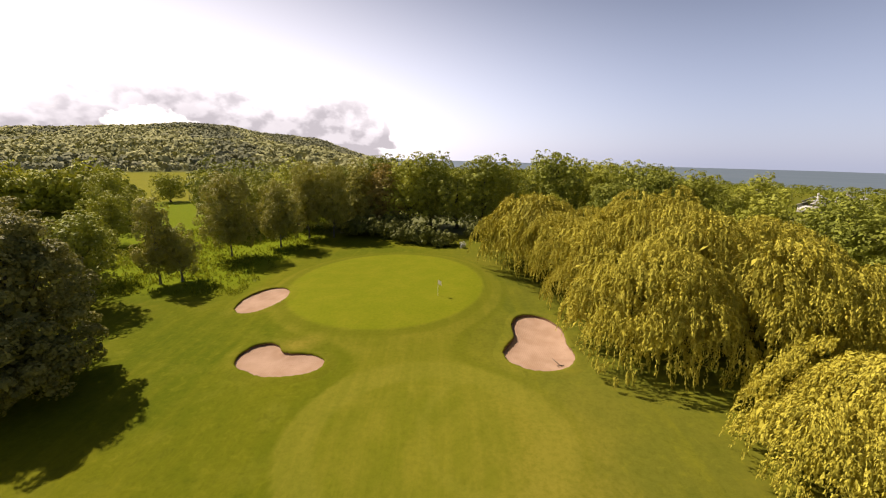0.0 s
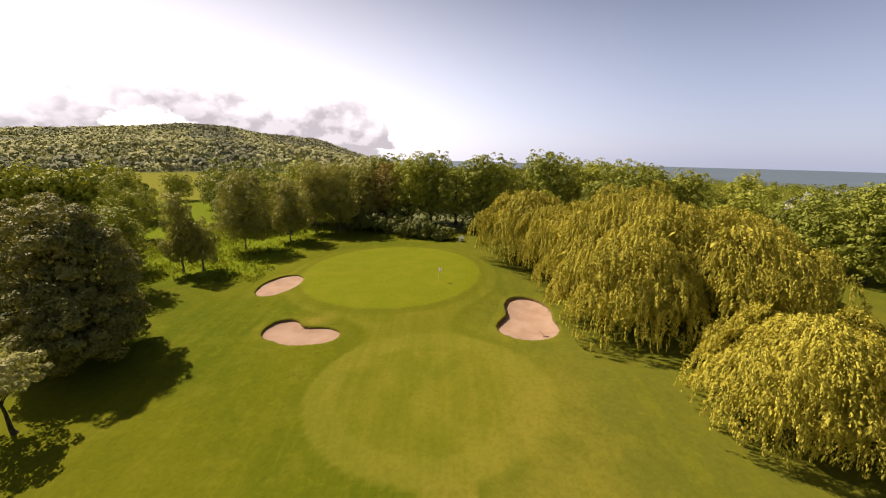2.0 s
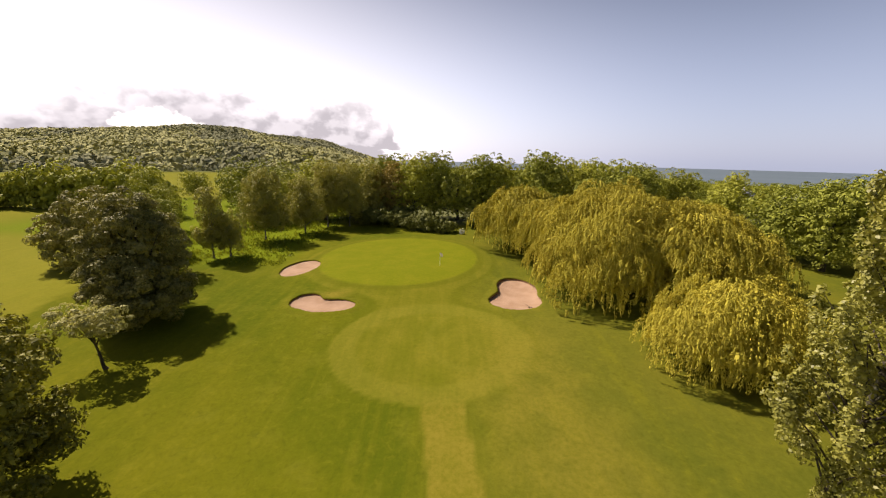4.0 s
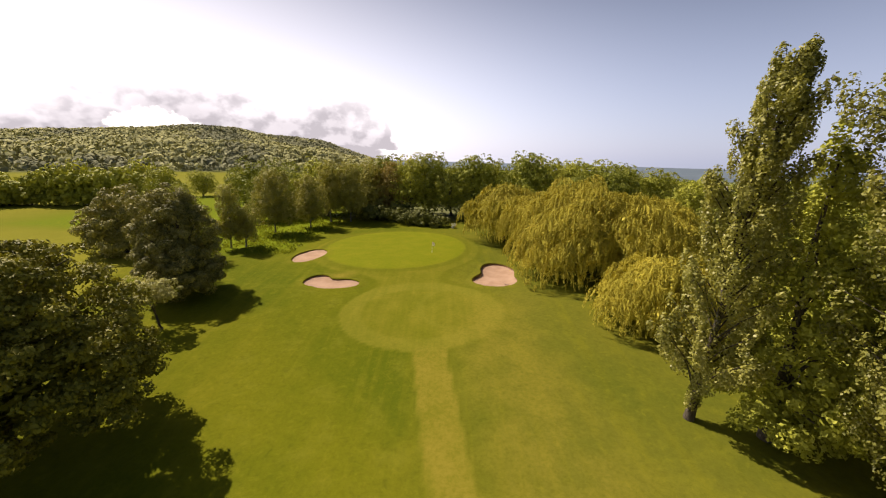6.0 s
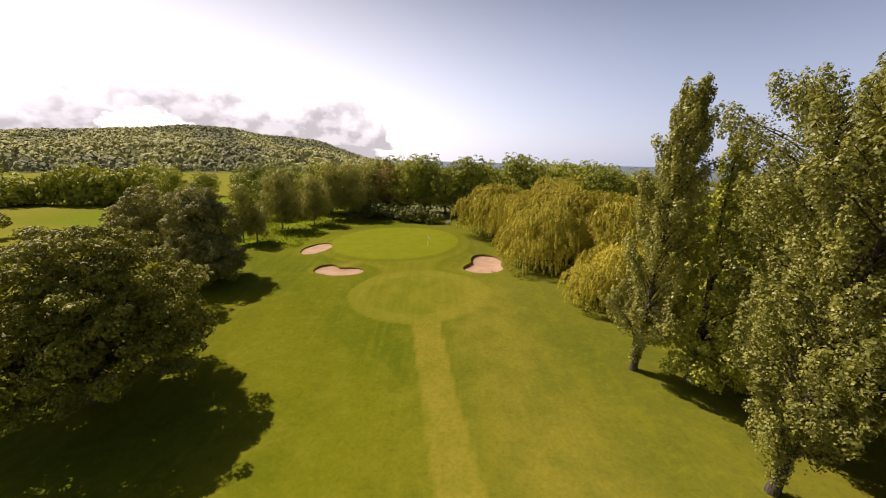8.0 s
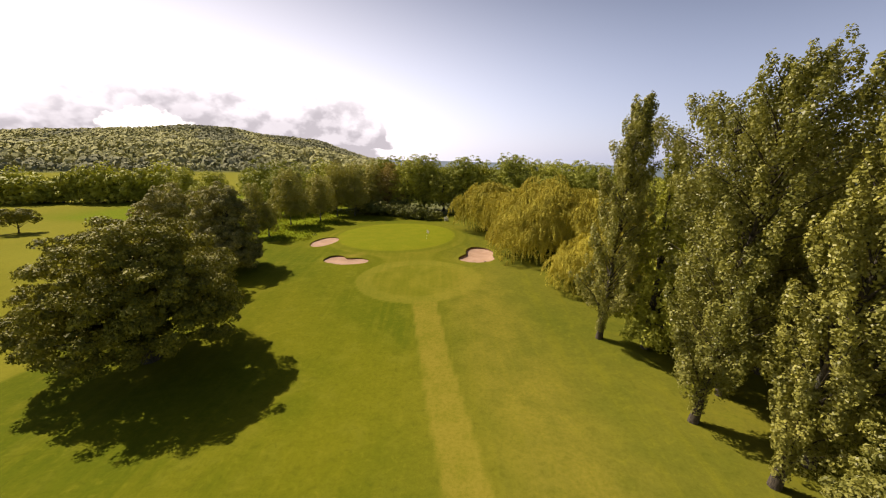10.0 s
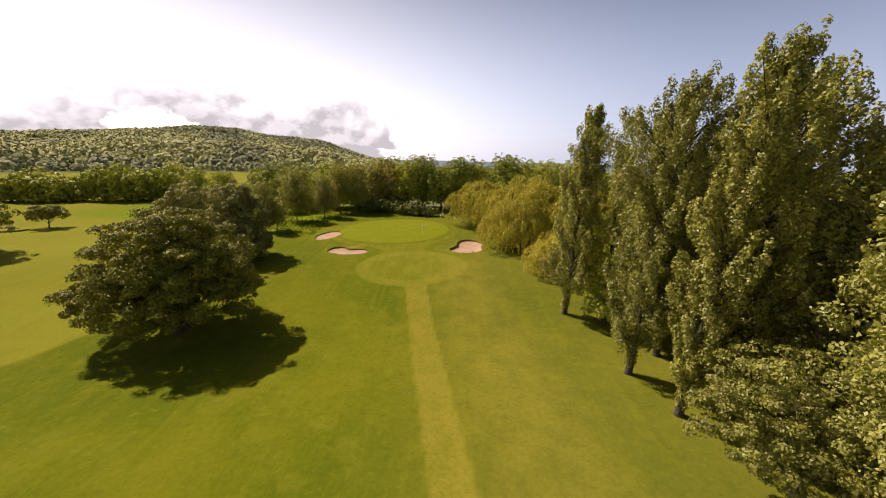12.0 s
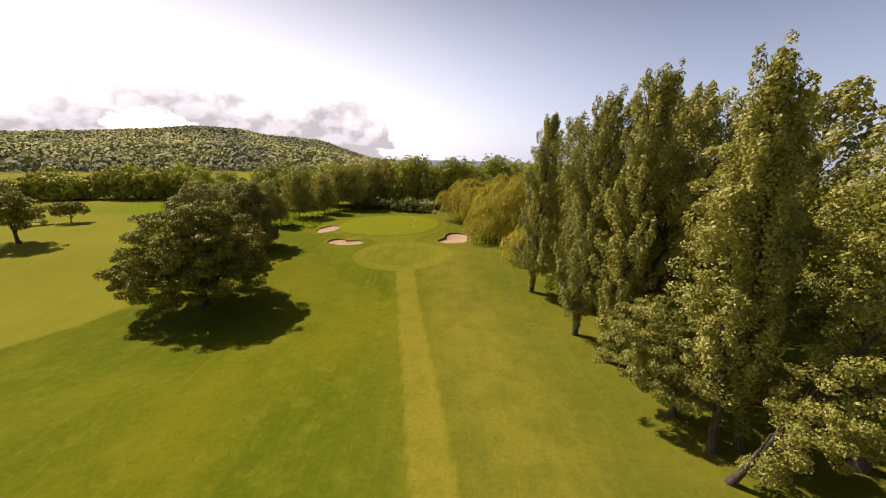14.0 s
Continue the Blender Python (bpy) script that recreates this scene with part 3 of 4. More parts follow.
def willow(xy, label, lobes, seed, gap, tassels, drop, trunk_r, k, size_of_leaf):
    """Weeping willow: tiers of mops, each a small dome of tassels that arch over and hang."""
    rng = np.random.default_rng(seed)
    thing = tagged(new("willow_tree"), label, "tree", "weeping willows")
    thing.location = (xy[0], xy[1], gz(*xy) - 0.15)
    C, U = clump_centres(rng, lobes, 2600, 0.0, -0.30, (0.90, 1.03))
    B, _ = spread_out(rng, C, U, 1.9 * gap)
    C, U = spread_out(rng, C, U, gap)
    # mops gather into boughs that stand out from the crown, each falling away round its middle
    apart = np.linalg.norm(C[:, None, :] - B[None, :, :], axis=-1)
    stand = rng.uniform(-0.9, 0.8, len(B))[apart.argmin(1)] * gap - 0.42 * apart.min(1) ** 2 / gap
    C = C + U * (stand + 0.35 * gap * rng.uniform(-0.5, 0.5, len(C)))[:, None]
    C[:, 2] = np.maximum(C[:, 2], 1.2)
    size = rng.uniform(0.70, 1.25, len(C)) * gap
    m = np.repeat(np.arange(len(C)), np.maximum((tassels * size ** 2).astype(int), 6))
    n = len(m)
    s = size[m]
    out = U * np.array([1, 1, 0]) + 0.12 * rng.standard_normal(U.shape) * np.array([1, 1, 0])
    out = unit(out)[m]
    side = np.stack([-out[:, 1], out[:, 0], np.zeros(n)], -1)
    slope = np.clip(np.linalg.norm(U[:, :2], axis=1) / np.maximum(U[:, 2], 0.2), 0, 1.3)[m]
    r, a = s * np.sqrt(rng.random(n)), rng.uniform(0, 2 * np.pi, n)
    off_s, off_o = 1.15 * r * np.cos(a), 0.8 * r * np.sin(a)
    high = 0.62 * s * (1 - (r / s) ** 2) - slope * off_o
    root = C[m] + side * off_s[:, None] + out * off_o[:, None] + np.array([0, 0, 1]) * high[:, None]
    way_out = unit(side * off_s[:, None] + out * (off_o + 0.7 * s)[:, None])
    steep = 1 - 0.5 * np.clip(U[m, 2], 0, 1)
    length = drop * rng.uniform(0.55, 1.2, n) * steep * (0.75 + 0.45 * np.clip(off_o / s, -0.6, 1))
    length = np.minimum(length, np.maximum(root[:, 2] - 0.5, 0.5))
    reach = rng.uniform(0.25, 0.6, n) * (1.25 - 0.6 * steep)
    t = np.clip((np.arange(k) + 0.5)[None, :] / k + rng.uniform(-0.03, 0.03, (n, k)), 0, 1)
    fat = 0.17 * rng.uniform(0.7, 1.35, n)[:, None] * (1.0 - 0.65 * t)
    e = rng.standard_normal((n, k, 3)) * np.array([1, 1, 0.25])
    e = unit(e)
    bow = np.sqrt(t)
    P = root[:, None, :] + way_out[:, None, :] * (reach[:, None] * bow)[..., None] + e * fat[..., None]
    P[..., 2] += 0.22 * np.sin(np.clip(t * 3, 0, 1) * np.pi) - length[:, None] * t ** 1.25
    T = way_out[:, None, :] * (0.5 * reach[:, None] / np.maximum(bow, 0.25))[..., None] - np.array([0, 0, 1]) * (1.25 * length[:, None] * t ** 0.25)[..., None]
    T = unit(T) + 0.16 * rng.standard_normal(P.shape)
    N = e + 0.55 * U[m][:, None, :] + np.array([0, 0, 0.35]) + 0.25 * rng.standard_normal(P.shape)
    L = size_of_leaf * rng.uniform(0.7, 1.25, (n, k))
    P, N, T, L = P.reshape(-1, 3), N.reshape(-1, 3), T.reshape(-1, 3), L.reshape(-1)
    W = L * rng.uniform(0.24, 0.36, len(L))
    # coarse inner shoots that keep the light out
    box_of = np.array(lobes, float)
    weight = box_of[:, 3] * box_of[:, 4] * box_of[:, 5]
    q = rng.choice(len(box_of), len(C) * 30, p=weight / weight.sum())
    u = unit(rng.standard_normal((len(q), 3)))
    inner = box_of[q, :3] + u * box_of[q, 3:] * rng.uniform(0.35, 0.86, (len(q), 1))
    keep = inner[:, 2] > 0.7
    inner, u = inner[keep], u[keep]
    big = rng.uniform(0.6, 1.1, len(inner))
    P, N = np.concatenate([P, inner]), np.concatenate([N, u + 0.4 * rng.standard_normal(u.shape)])
    T, L, W = np.concatenate([T, np.tile([0, 0, -1.0], (len(inner), 1)) + 0.3 * rng.standard_normal(u.shape)]), np.concatenate([L, big]), np.concatenate([W, big * 0.4])
    crown = leaves("crown", P, N, T, L, W)
    high = max(l[2] for l in lobes)
    some = C[rng.choice(len(C), 26, replace=False)]
    part("trunk", trunk_mesh(rng, [(0, 0, 0), (0.2, 0.1, high * 0.3), (0, 0, high)], trunk_r, C.mean(0) + (some - C.mean(0)) * 0.42, 0.5, 0.2), BARK, thing, smooth=True)
    part("crown", crown, WILLOW_LEAF, thing, "golden hanging shoots")
    return thing


willow((27.0, 41.0), "huge golden weeping willow with hanging mops of shoots",
       [(0, 0, 6.6, 11.5, 12.0, 5.9), (-2, 2, 8.6, 7.0, 7.5, 4.2), (-1.5, -4.5, 6.8, 7.0, 5.5, 4.9), (8.5, -1, 5.6, 9.0, 9.0, 4.6), (-6, -7.5, 5.2, 6.8, 6.4, 4.8), (2.5, -8.8, 5.8, 7.6, 6.2, 4.9), (-8.0, 0.5, 4.0, 5.6, 8.0, 4.6), (15.0, 7.0, 5.0, 7.0, 8.0, 4.6), (-10.8, -6.2, 2.9, 4.0, 5.0, 3.3), (-5.6, -10.9, 3.2, 5.2, 4.0, 3.4), (2.6, -11.8, 3.4, 5.5, 3.8, 3.4), (-9.4, -10.8, 2.7, 3.6, 3.8, 2.7), (-9.0, 7.0, 5.8, 5.2, 7.0, 4.6), (-7.5, 10.0, 4.6, 6.0, 8.0, 4.8), (12.0, -4.5, 4.6, 6.4, 6.4, 4.2)], 21, 1.7, 12.0, 1.75, 0.7, 24, 0.30)
willow((15.2, 60.0), "golden weeping willow behind the larger one",
       [(0, 0, 5.6, 8.2, 9.5, 5.2), (1, 1, 7.3, 5.6, 6.5, 3.8)], 22, 1.8, 9.5, 2.0, 0.45, 14, 0.50)
willow((26.2, 18.2), "smaller yellow weeping willow with a low spreading crown",
       [(0.8, 0.6, 4.0, 5.2, 4.8, 3.5), (-3.2, 0.4, 2.5, 4.0, 4.2, 2.3), (3.8, 0.6, 3.2, 4.4, 4.2, 2.8), (0.6, -2.6, 2.1, 4.0, 3.4, 1.9)], 23, 1.4, 16.0, 1.6, 0.4, 25, 0.235)

# ---- poplars ----


def poplar(xy, top, seed, label, wide=2.4, plumes=70, per=86, base_r=0.29, mat=None, bare=2.4, full=0.6, leaf=0.19, skirt=1.35):
    """A tall poplar: upright plumes of leaves climb a leaning trunk; top is relative to the base."""
    rng = np.random.default_rng(seed)
    h = top[2]
    thing = tagged(new("poplar_tree"), label, "tree", "row of poplars")
    thing.location = (xy[0], xy[1], gz(*xy) - 0.15)

    def axis(z):
        f = (z / h) ** 1.2
        return np.array([top[0] * f, top[1] * f, z])

    C, U, R, tips = [], [], [], []
    turn = rng.uniform(0, 6.28)
    for i in range(plumes):
        t = (i + rng.random()) / plumes
        z0 = bare + (h - bare - 2.2) * t
        turn += 2.4 + rng.normal(0, 0.35)
        w = wide * min(1.0, 0.62 + 1.5 * t) * (1 - (1 - full) * max(0, t - 0.35) / 0.65) * rng.uniform(0.5, 1.3)
        w *= skirt + (1 - skirt) * min(1.0, t / 0.45)
        if t > 0.9:
            w *= 0.55
        rise = rng.uniform(2.0, 4.2) * (1.15 - 0.3 * t)
        out = np.array([math.cos(turn), math.sin(turn), 0])
        a = axis(z0)
        end = axis(min(z0 + rise, h - 0.3)) + out * w
        tips.append((a, end))
        k = rng.integers(4, 7)
        for q in np.linspace(0.3, 1.0, k):
            bend = a + (end - a) * q + out * w * 0.22 * math.sin(math.pi * q) + 0.16 * rng.standard_normal(3)
            C.append(bend)
            U.append(unit(out + np.array([0, 0, 0.5])))
            R.append((0.95 - 0.55 * q) * rng.uniform(0.65, 1.2) * (0.70 + 0.10 * wide))
    C, U, R = np.array(C), np.array(U), np.array(R)
    m = np.repeat(np.arange(len(C)), np.maximum((per * (R / R.mean()) ** 1.5).astype(int), 12))
    v = unit(rng.standard_normal((len(m), 3)) + 0.45 * U[m])
    P = C[m] + v * (R[m] * 1.05 * rng.uniform(0.3, 1.0, len(m)) ** 0.5)[:, None] * np.array([0.8, 0.8, 1.45])
    N = v + 0.45 * rng.standard_normal(v.shape) + np.array([0, 0, 0.3])
    L = leaf * rng.uniform(0.65, 1.4, len(m))
    V, Q = [], []
    t = np.linspace(0, 1, 12)
    line = np.array([axis(h * 0.95 * q) for q in t])
    line[1:, :2] += base_r * 0.25 * rng.standard_normal((11, 2))
    rad = base_r * (1 - 0.93 * t)
    rad[0] *= 1.45
    tube(V, Q, line, rad, 10)
    for a, e in tips:
        tube(V, Q, [a - np.array([0, 0, 0.5]), a + (e - a) * 0.45, e], [base_r * 0.24, base_r * 0.15, 0.015], 5)
    part("trunk", raw_mesh("trunk", V, Q), BARK, thing, smooth=True)
    part("crown", leaves("crown", P, N, rng.standard_normal(v.shape) + np.array([0, 0, -0.5]), L, L * 0.75), mat or POPLAR_LEAF, thing)
    # ivy creeps up the foot of the trunk
    n = 1500
    z = rng.uniform(0.2, 1, n) * (bare + 3.0)
    ang = rng.uniform(0, 6.28, n)
    rr = (base_r * (1 - 0.9 * z / h) + 0.04 + 0.28 * rng.random(n) ** 2)
    out = np.stack([np.cos(ang), np.sin(ang), np.zeros(n)], -1)
    P = np.array([axis(q) for q in z]) + out * rr[:, None]
    part("ivy", leaves("ivy", P, out + 0.5 * rng.standard_normal(out.shape), np.tile([0, 0, -1.0], (n, 1)) + 0.3 * rng.standard_normal(out.shape), rng.uniform(0.12, 0.22, n), rng.uniform(0.10, 0.18, n)), POPLAR_LEAF, thing, "ivy leaves on the trunk")
    return thing


poplar((21.2, 4.3), (0.4, -2.2, 26.4), 31, "slim leaning poplar at the end of the row", 2.5, 90, skirt=1.8, bare=2.6, full=0.48)
tree("maple_tree", (25.6, 2.4), "dark bushy maple standing among the poplars", "tree",
     [(1.6, 0, 6.0, 4.2, 4.2, 4.0), (1.2, -0.6, 3.2, 4.2, 4.2, 2.7), (1.2, 0.3, 10.5, 3.6, 3.6, 4.2), (1.0, -0.2, 13.5, 2.4, 2.4, 3.4), (0.6, 0, 17.0, 1.5, 1.5, 2.8), (0.3, 0, 19.6, 0.9, 0.9, 2.2)], WOOD_LEAF, BARK, 32, 300, 95, 0.85, 0.28, 0.35, limbs=20, stretch=(0.9, 0.9, 1.0), ruff=0.5)
poplar((28.2, -5.6), (-4.0, -0.4, 25.6), 33, "broad tall poplar with a full crown", 5.0, 130, full=0.98, skirt=1.0)
poplar((23.5, -9.0), (0.4, -2.8, 27.5), 34, "leaning poplar with ivy on its trunk", 3.5, 104, full=0.98, skirt=1.1)
poplar((24.8, -15.2), (-0.6, -4.0, 28.2), 35, "tall poplar leaning towards the fairway", 2.3, 90, full=0.7, skirt=1.3)
poplar((28.6, -13.6), (0.4, -2.5, 27.6), 36, "tall poplar in the second rank", 4.2, 84, 70, full=0.85, leaf=0.22)
poplar((29.6, -27.4), (-6.8, -4.0, 26.6), 37, "very tall poplar above the fairway", 1.5, 84, 90, full=0.85, leaf=0.17, bare=5.0, skirt=1.1)
poplar((35.0, -9.5), (-2.0, -1.0, 27.6), 39, "broad poplar filling the second rank", 5.0, 84, 46, full=0.85, leaf=0.31)
poplar((42.0, -15.0), (-0.6, -1.0, 28.5), 38, "large broad poplar beyond the row", 5.2, 70, 34, full=0.8, leaf=0.38)
poplar((34.5, -18.0), (-1.0, -1.0, 25.0), 45, "full poplar in the shade of the row", 4.0, 84, 60, full=0.9, leaf=0.27)
poplar((34.5, -2.0), (-0.5, -1.0, 24.0), 46, "full poplar behind the row", 4.2, 80, 56, full=0.9, leaf=0.27)
tree("sycamore_tree", (26.9, -23.6), "low sycamore with wide spreading boughs", "tree",
     [(-1.6, 1.0, 8.0, 3.4, 3.2, 2.6), (-3.4, 0.8, 5.2, 2.9, 2.8, 2.1), (1.6, 0.2, 7.4, 3.6, 3.2, 2.8), (-1.2, -1.2, 4.6, 3.2, 2.6, 1.9), (3.4, -1.6, 5.0, 3.4, 3.0, 2.6)], POPLAR_LEAF, BARK, 41, 230, 170, 0.8, 0.18, 0.28, limbs=18, stretch=(1, 1, 0.6), lean=(-1.0, 0.6), ruff=0.6)
tree("sycamore_tree", (27.6, -27.4), "tall sycamore with pale upper leaves", "tree",
     [(-2.6, -0.8, 19.0, 2.4, 2.4, 3.6), (-2.0, -0.4, 13.8, 2.7, 2.7, 3.6), (-0.6, 0.4, 16.5, 2.6, 2.6, 4.0), (-0.4, 0.2, 7.8, 2.2, 2.2, 3.4)], POPLAR_LEAF, BARK, 44, 190, 120, 0.85, 0.22, 0.3, limbs=18, lean=(-2.0, -0.4), ruff=0.6)
tree("sycamore_tree", (37.0, -29.0), "large sycamore with heavy pale leaves", "tree",
     [(-1.5, 0, 19.0, 4.4, 4.4, 5.6), (-1, 0, 13.0, 4.0, 4.0, 4.4)], POPLAR_LEAF, BARK, 42, 170, 140, 1.0, 0.24, 0.45, limbs=16, ruff=0.6)
tree("sycamore_tree", (26.8, -30.2), "leaning sycamore at the edge of the fairway", "tree",
     [(3.0, -3.3, 9.4, 2.2, 2.6, 2.6), (4.2, -3.2, 13.0, 2.4, 2.4, 3.4), (2.0, -2.8, 6.4, 2.2, 2.2, 2.0), (5.0, -3.4, 8.0, 3.0, 2.6, 3.2), (1.1, -0.9, 2.0, 0.7, 0.7, 0.9), (1.7, -1.4, 3.6, 1.1, 1.1, 1.2)], POPLAR_LEAF, BARK, 43, 175, 190, 0.75, 0.16, 0.24, lean=(4, -3), limbs=18, ruff=0.6)

# ---- birches beside the green ----


def birch(xy, h, wide, seed, label):
    return tree("birch_tree", xy, label, "tree",
                [(0, 0, h * 0.50, wide, wide, h * 0.30), (0.1 * wide, 0, h * 0.34, wide * 0.95, wide * 0.9, h * 0.20), (0, 0, h * 0.78, wide * 0.72, wide * 0.72, h * 0.20)],
                BIRCH_LEAF, BIRCH_BARK, seed, int(34 * wide * h / 8), 64, 0.75, 0.26, 0.16, limbs=16, group="birches beside the green", stretch=(0.9, 0.9, 1.1), up=0.1, inner=0.35)


birch((-40.4, 51.4), 12.6, 2.6, 51, "thin airy birch beside a shorter one")
birch((-38.2, 52.8), 9.0, 2.5, 52, "short dense birch beside a taller one")
birch((-38.0, 66.0), 15.5, 4.9, 53, "full-crowned birch casting shade on the rough")
birch((-32.4, 74.0), 13.5, 4.3, 54, "rounded birch on the edge of the rough")
birch((-30.0, 83.5), 17.0, 4.5, 55, "tall birch behind the green")
birch((-24.5, 84.0), 17.0, 4.4, 56, "tall slender birch behind the green")

# ---- the wood behind the green ----
proto = []
for i, (mat, lob) in enumerate([
        (WOOD_LEAF, [(0, 0, 11, 6.2, 6.2, 6.0), (2, 1, 7, 6.2, 5.8, 5.0), (-2, -1, 7.5, 6, 6, 5.0), (0.5, 0, 15, 4, 4, 4.2)]),
        (DEEP_LEAF, [(0, 0, 10, 5.6, 5.6, 7.0), (1.5, -1.5, 13.5, 4.2, 4.2, 5.0), (-1.8, 1, 12.5, 4.2, 4.2, 5.4), (0, 0, 5, 5.6, 5.6, 4)]),
        (WOOD_LEAF, [(0, 0, 8.5, 7.4, 7.4, 6.4), (3, 0, 10.5, 5, 5, 5), (-3, 1, 9.5, 5, 5, 5), (0, 0, 4.6, 7, 7, 3.8)]),
        (BIRCH_LEAF, [(0, 0, 9, 5.2, 5.2, 7.5), (1, 0, 5, 5.2, 5.2, 4), (0, 1, 14.5, 3.2, 3.2, 4)]),
        (DEEP_LEAF, [(0, 0, 8.5, 8.0, 8.0, 7.0), (3.5, 0, 8.5, 6, 6, 5), (-3.5, 1, 8.0, 6, 6, 5), (0, 0, 4.6, 8, 8, 3.8)]),
        (RUSSET_LEAF, [(0, 0, 9, 5.6, 5.6, 6.5), (1, 0, 5, 5.2, 5.2, 4), (-0.5, 1, 13.0, 4.0, 4.0, 4)])]):
    proto.append((mat, lob))

WOOD = [
    # x, y, height factor, kind
    (-21.0, 93.0, 0.95, 3), (-15.0, 95.0, 0.97, 5), (-8.5, 95.0, 1.03, 0), (-3.0, 100.0, 1.08, 1), (4.0, 97.0, 1.04, 2), (10.5, 96.0, 1.06, 1), (17.5, 98.0, 0.95, 0), (27.5, 93.0, 1.10, 1),
    (36.0, 104.0, 1.19, 2), (46.0, 112.0, 0.97, 0), (57.0, 116.0, 1.18, 2), (68.0, 118.0, 0.93, 0), (80.0, 118.0, 1.03, 2), (30.0, 112.0, 0.98, 0), (90.0, 112.0, 0.66, 0), (41.0, 97.0, 0.92, 0), (51.0, 104.0, 1.14, 4), (62.0, 108.0, 0.92, 1), (22.0, 80.0, 0.72, 2), (36.0, 80.0, 0.75, 1),
    (63.0, 56.0, 0.92, 4), (74.0, 50.0, 0.88, 1), (86.0, 60.0, 0.74, 4), (58.0, 66.0, 0.72, 0), (92.5, 85.0, 0.86, 4), (102.0, 82.0, 0.86, 4), (110.0, 93.0, 0.78, 4), (122.0, 80.0, 0.62, 0), (100.0, 119.0, 0.84, 0), (136.0, 98.0, 0.55, 0), (150.0, 118.0, 0.5, 2), (168.0, 140.0, 0.5, 2), (186.0, 150.0, 0.5, 0), (160.0, 176.0, 0.55, 2),
    (-48.0, 96.0, 0.84, 2), (-39.0, 101.0, 0.96, 0), (-64.0, 111.5, 1.13, 4), (-55.0, 113.0, 1.12, 4), (-28.0, 104.0, 1.0, 2), (-34.0, 94.0, 0.86, 0), (-26.0, 97.0, 0.9, 1), (-46.0, 90.0, 0.8, 2), (-54.0, 100.0, 0.78, 1), (-18.0, 103.0, 1.05, 1), (-43.5, 43.0, 0.64, 1), (-50.5, 52.0, 0.56, 0), (-66.0, 74.0, 0.6, 0), (-87.0, 98.0, 0.78, 0), (-79.0, 94.0, 0.6, 2), (-98.0, 107.0, 0.7, 2), (-107.0, 113.0, 0.62, 0),
    (52.0, 2.0, 1.1, 1), (56.0, -16.0, 1.2, 0), (48.0, -30.0, 1.2, 1), (62.0, 10.0, 1.0, 0), (41.0, 3.0, 1.25, 1), (40.0, -40.0, 1.0, 0), (36.0, 9.0, 0.7, 1), (-74.0, 122.0, 0.86, 2), (-102.0, 141.0, 0.72, 2), (64.0, 48.5, 0.86, 1), (72.0, 42.0, 0.8, 4), (82.0, 50.0, 0.7, 1), (-50.0, 84.0, 0.7, 1),
]
LABELS = ["broadleaf woodland tree with lumpy green crown", "dark woodland tree with upright crown", "wide woodland tree with heavy low crown", "pale olive woodland tree with narrow crown", "broad dark woodland tree with a domed crown", "russet-tinged woodland tree with a rounded crown"]
made = {}
for i, (x, y, f, k) in enumerate(WOOD):
    if k not in made:
        mat, lob = proto[k]
        made[k] = tree("woodland_tree", (x, y), LABELS[k], "tree", lob, mat, BARK, 60 + k, 215, 22, 1.0, 0.50, 0.4, limbs=14, group="wood round the course")
        made[k].scale = (f, f, f)
    else:
        f0 = made[k].scale[0]
        placed(made[k], x, y, f / f0, 77 * i)

# bushes along the foot of the wood
bush = tree("bush", (-8.0, 79.5), "rounded dark bush at the edge of the wood", "bush", [(0, 0, 1.6, 2.6, 2.4, 1.9), (1.4, 0.3, 1.3, 2.0, 2.0, 1.5)], BUSH_LEAF, BARK, 81, 60, 34, 0.65, 0.38, 0.08, limbs=8, group="bushes behind the green")
for i, (x, y, f) in enumerate([(-13.0, 83.5, 1.2), (-17.5, 86.0, 1.35), (-3.0, 78.5, 1.25), (1.2, 77.5, 0.95), (-5.5, 84.0, 1.2), (-22.0, 88.0, 1.4), (8.5, 86.0, 1.3), (-11.0, 88.0, 1.5)]):
    placed(bush, x, y, f, 67 * i)

# hedge trees across the far left field, and two parkland trees
hedge = tree("hedge_tree", (-150.0, 96.0), "low broad hedgerow tree across the field", "tree", [(0, 0, 5.6, 6.0, 5.0, 4.4), (4, 0.5, 4.6, 4.6, 4.4, 4.0), (-4, 0, 4.2, 4.6, 4.4, 3.8), (0, 0, 2.2, 7.5, 3.5, 2.0)], WOOD_LEAF, BARK, 91, 90, 24, 1.35, 0.85, 0.35, limbs=8, group="hedgerow across the field")
for i, (x, y, f) in enumerate([(-138, 99, 1.0), (-127, 104, 0.95), (-116, 108, 1.1), (-104, 112, 1.0), (-163, 92, 1.05), (-176, 88, 1.0), (-190, 84, 1.1), (-205, 80, 1.0), (-220, 76, 1.1), (-70, 135, 1.2), (-52, 138, 1.2), (-144, 97, 0.9), (-133, 101, 0.85), (-121, 106, 0.95), (-110, 110, 0.9), (-157, 94, 0.9), (-170, 90, 0.85), (-183, 86, 0.9), (-197, 82, 0.95), (-212, 78, 0.9)]):
    placed(hedge, x, y, f * (0.92, 1.35, 1.05, 1.5, 0.85)[i % 5], 180 * (i % 2) + 7 * (i % 5 - 2), (1.0, 0.85, 1.1)[i % 3])
tree("field_tree", (-94.0, 50.0), "small round tree standing alone in the field", "tree", [(0, 0, 3.9, 3.6, 3.6, 2.0)], OAK_LEAF, BARK, 95, 50, 60, 0.8, 0.4, 0.18, limbs=8)
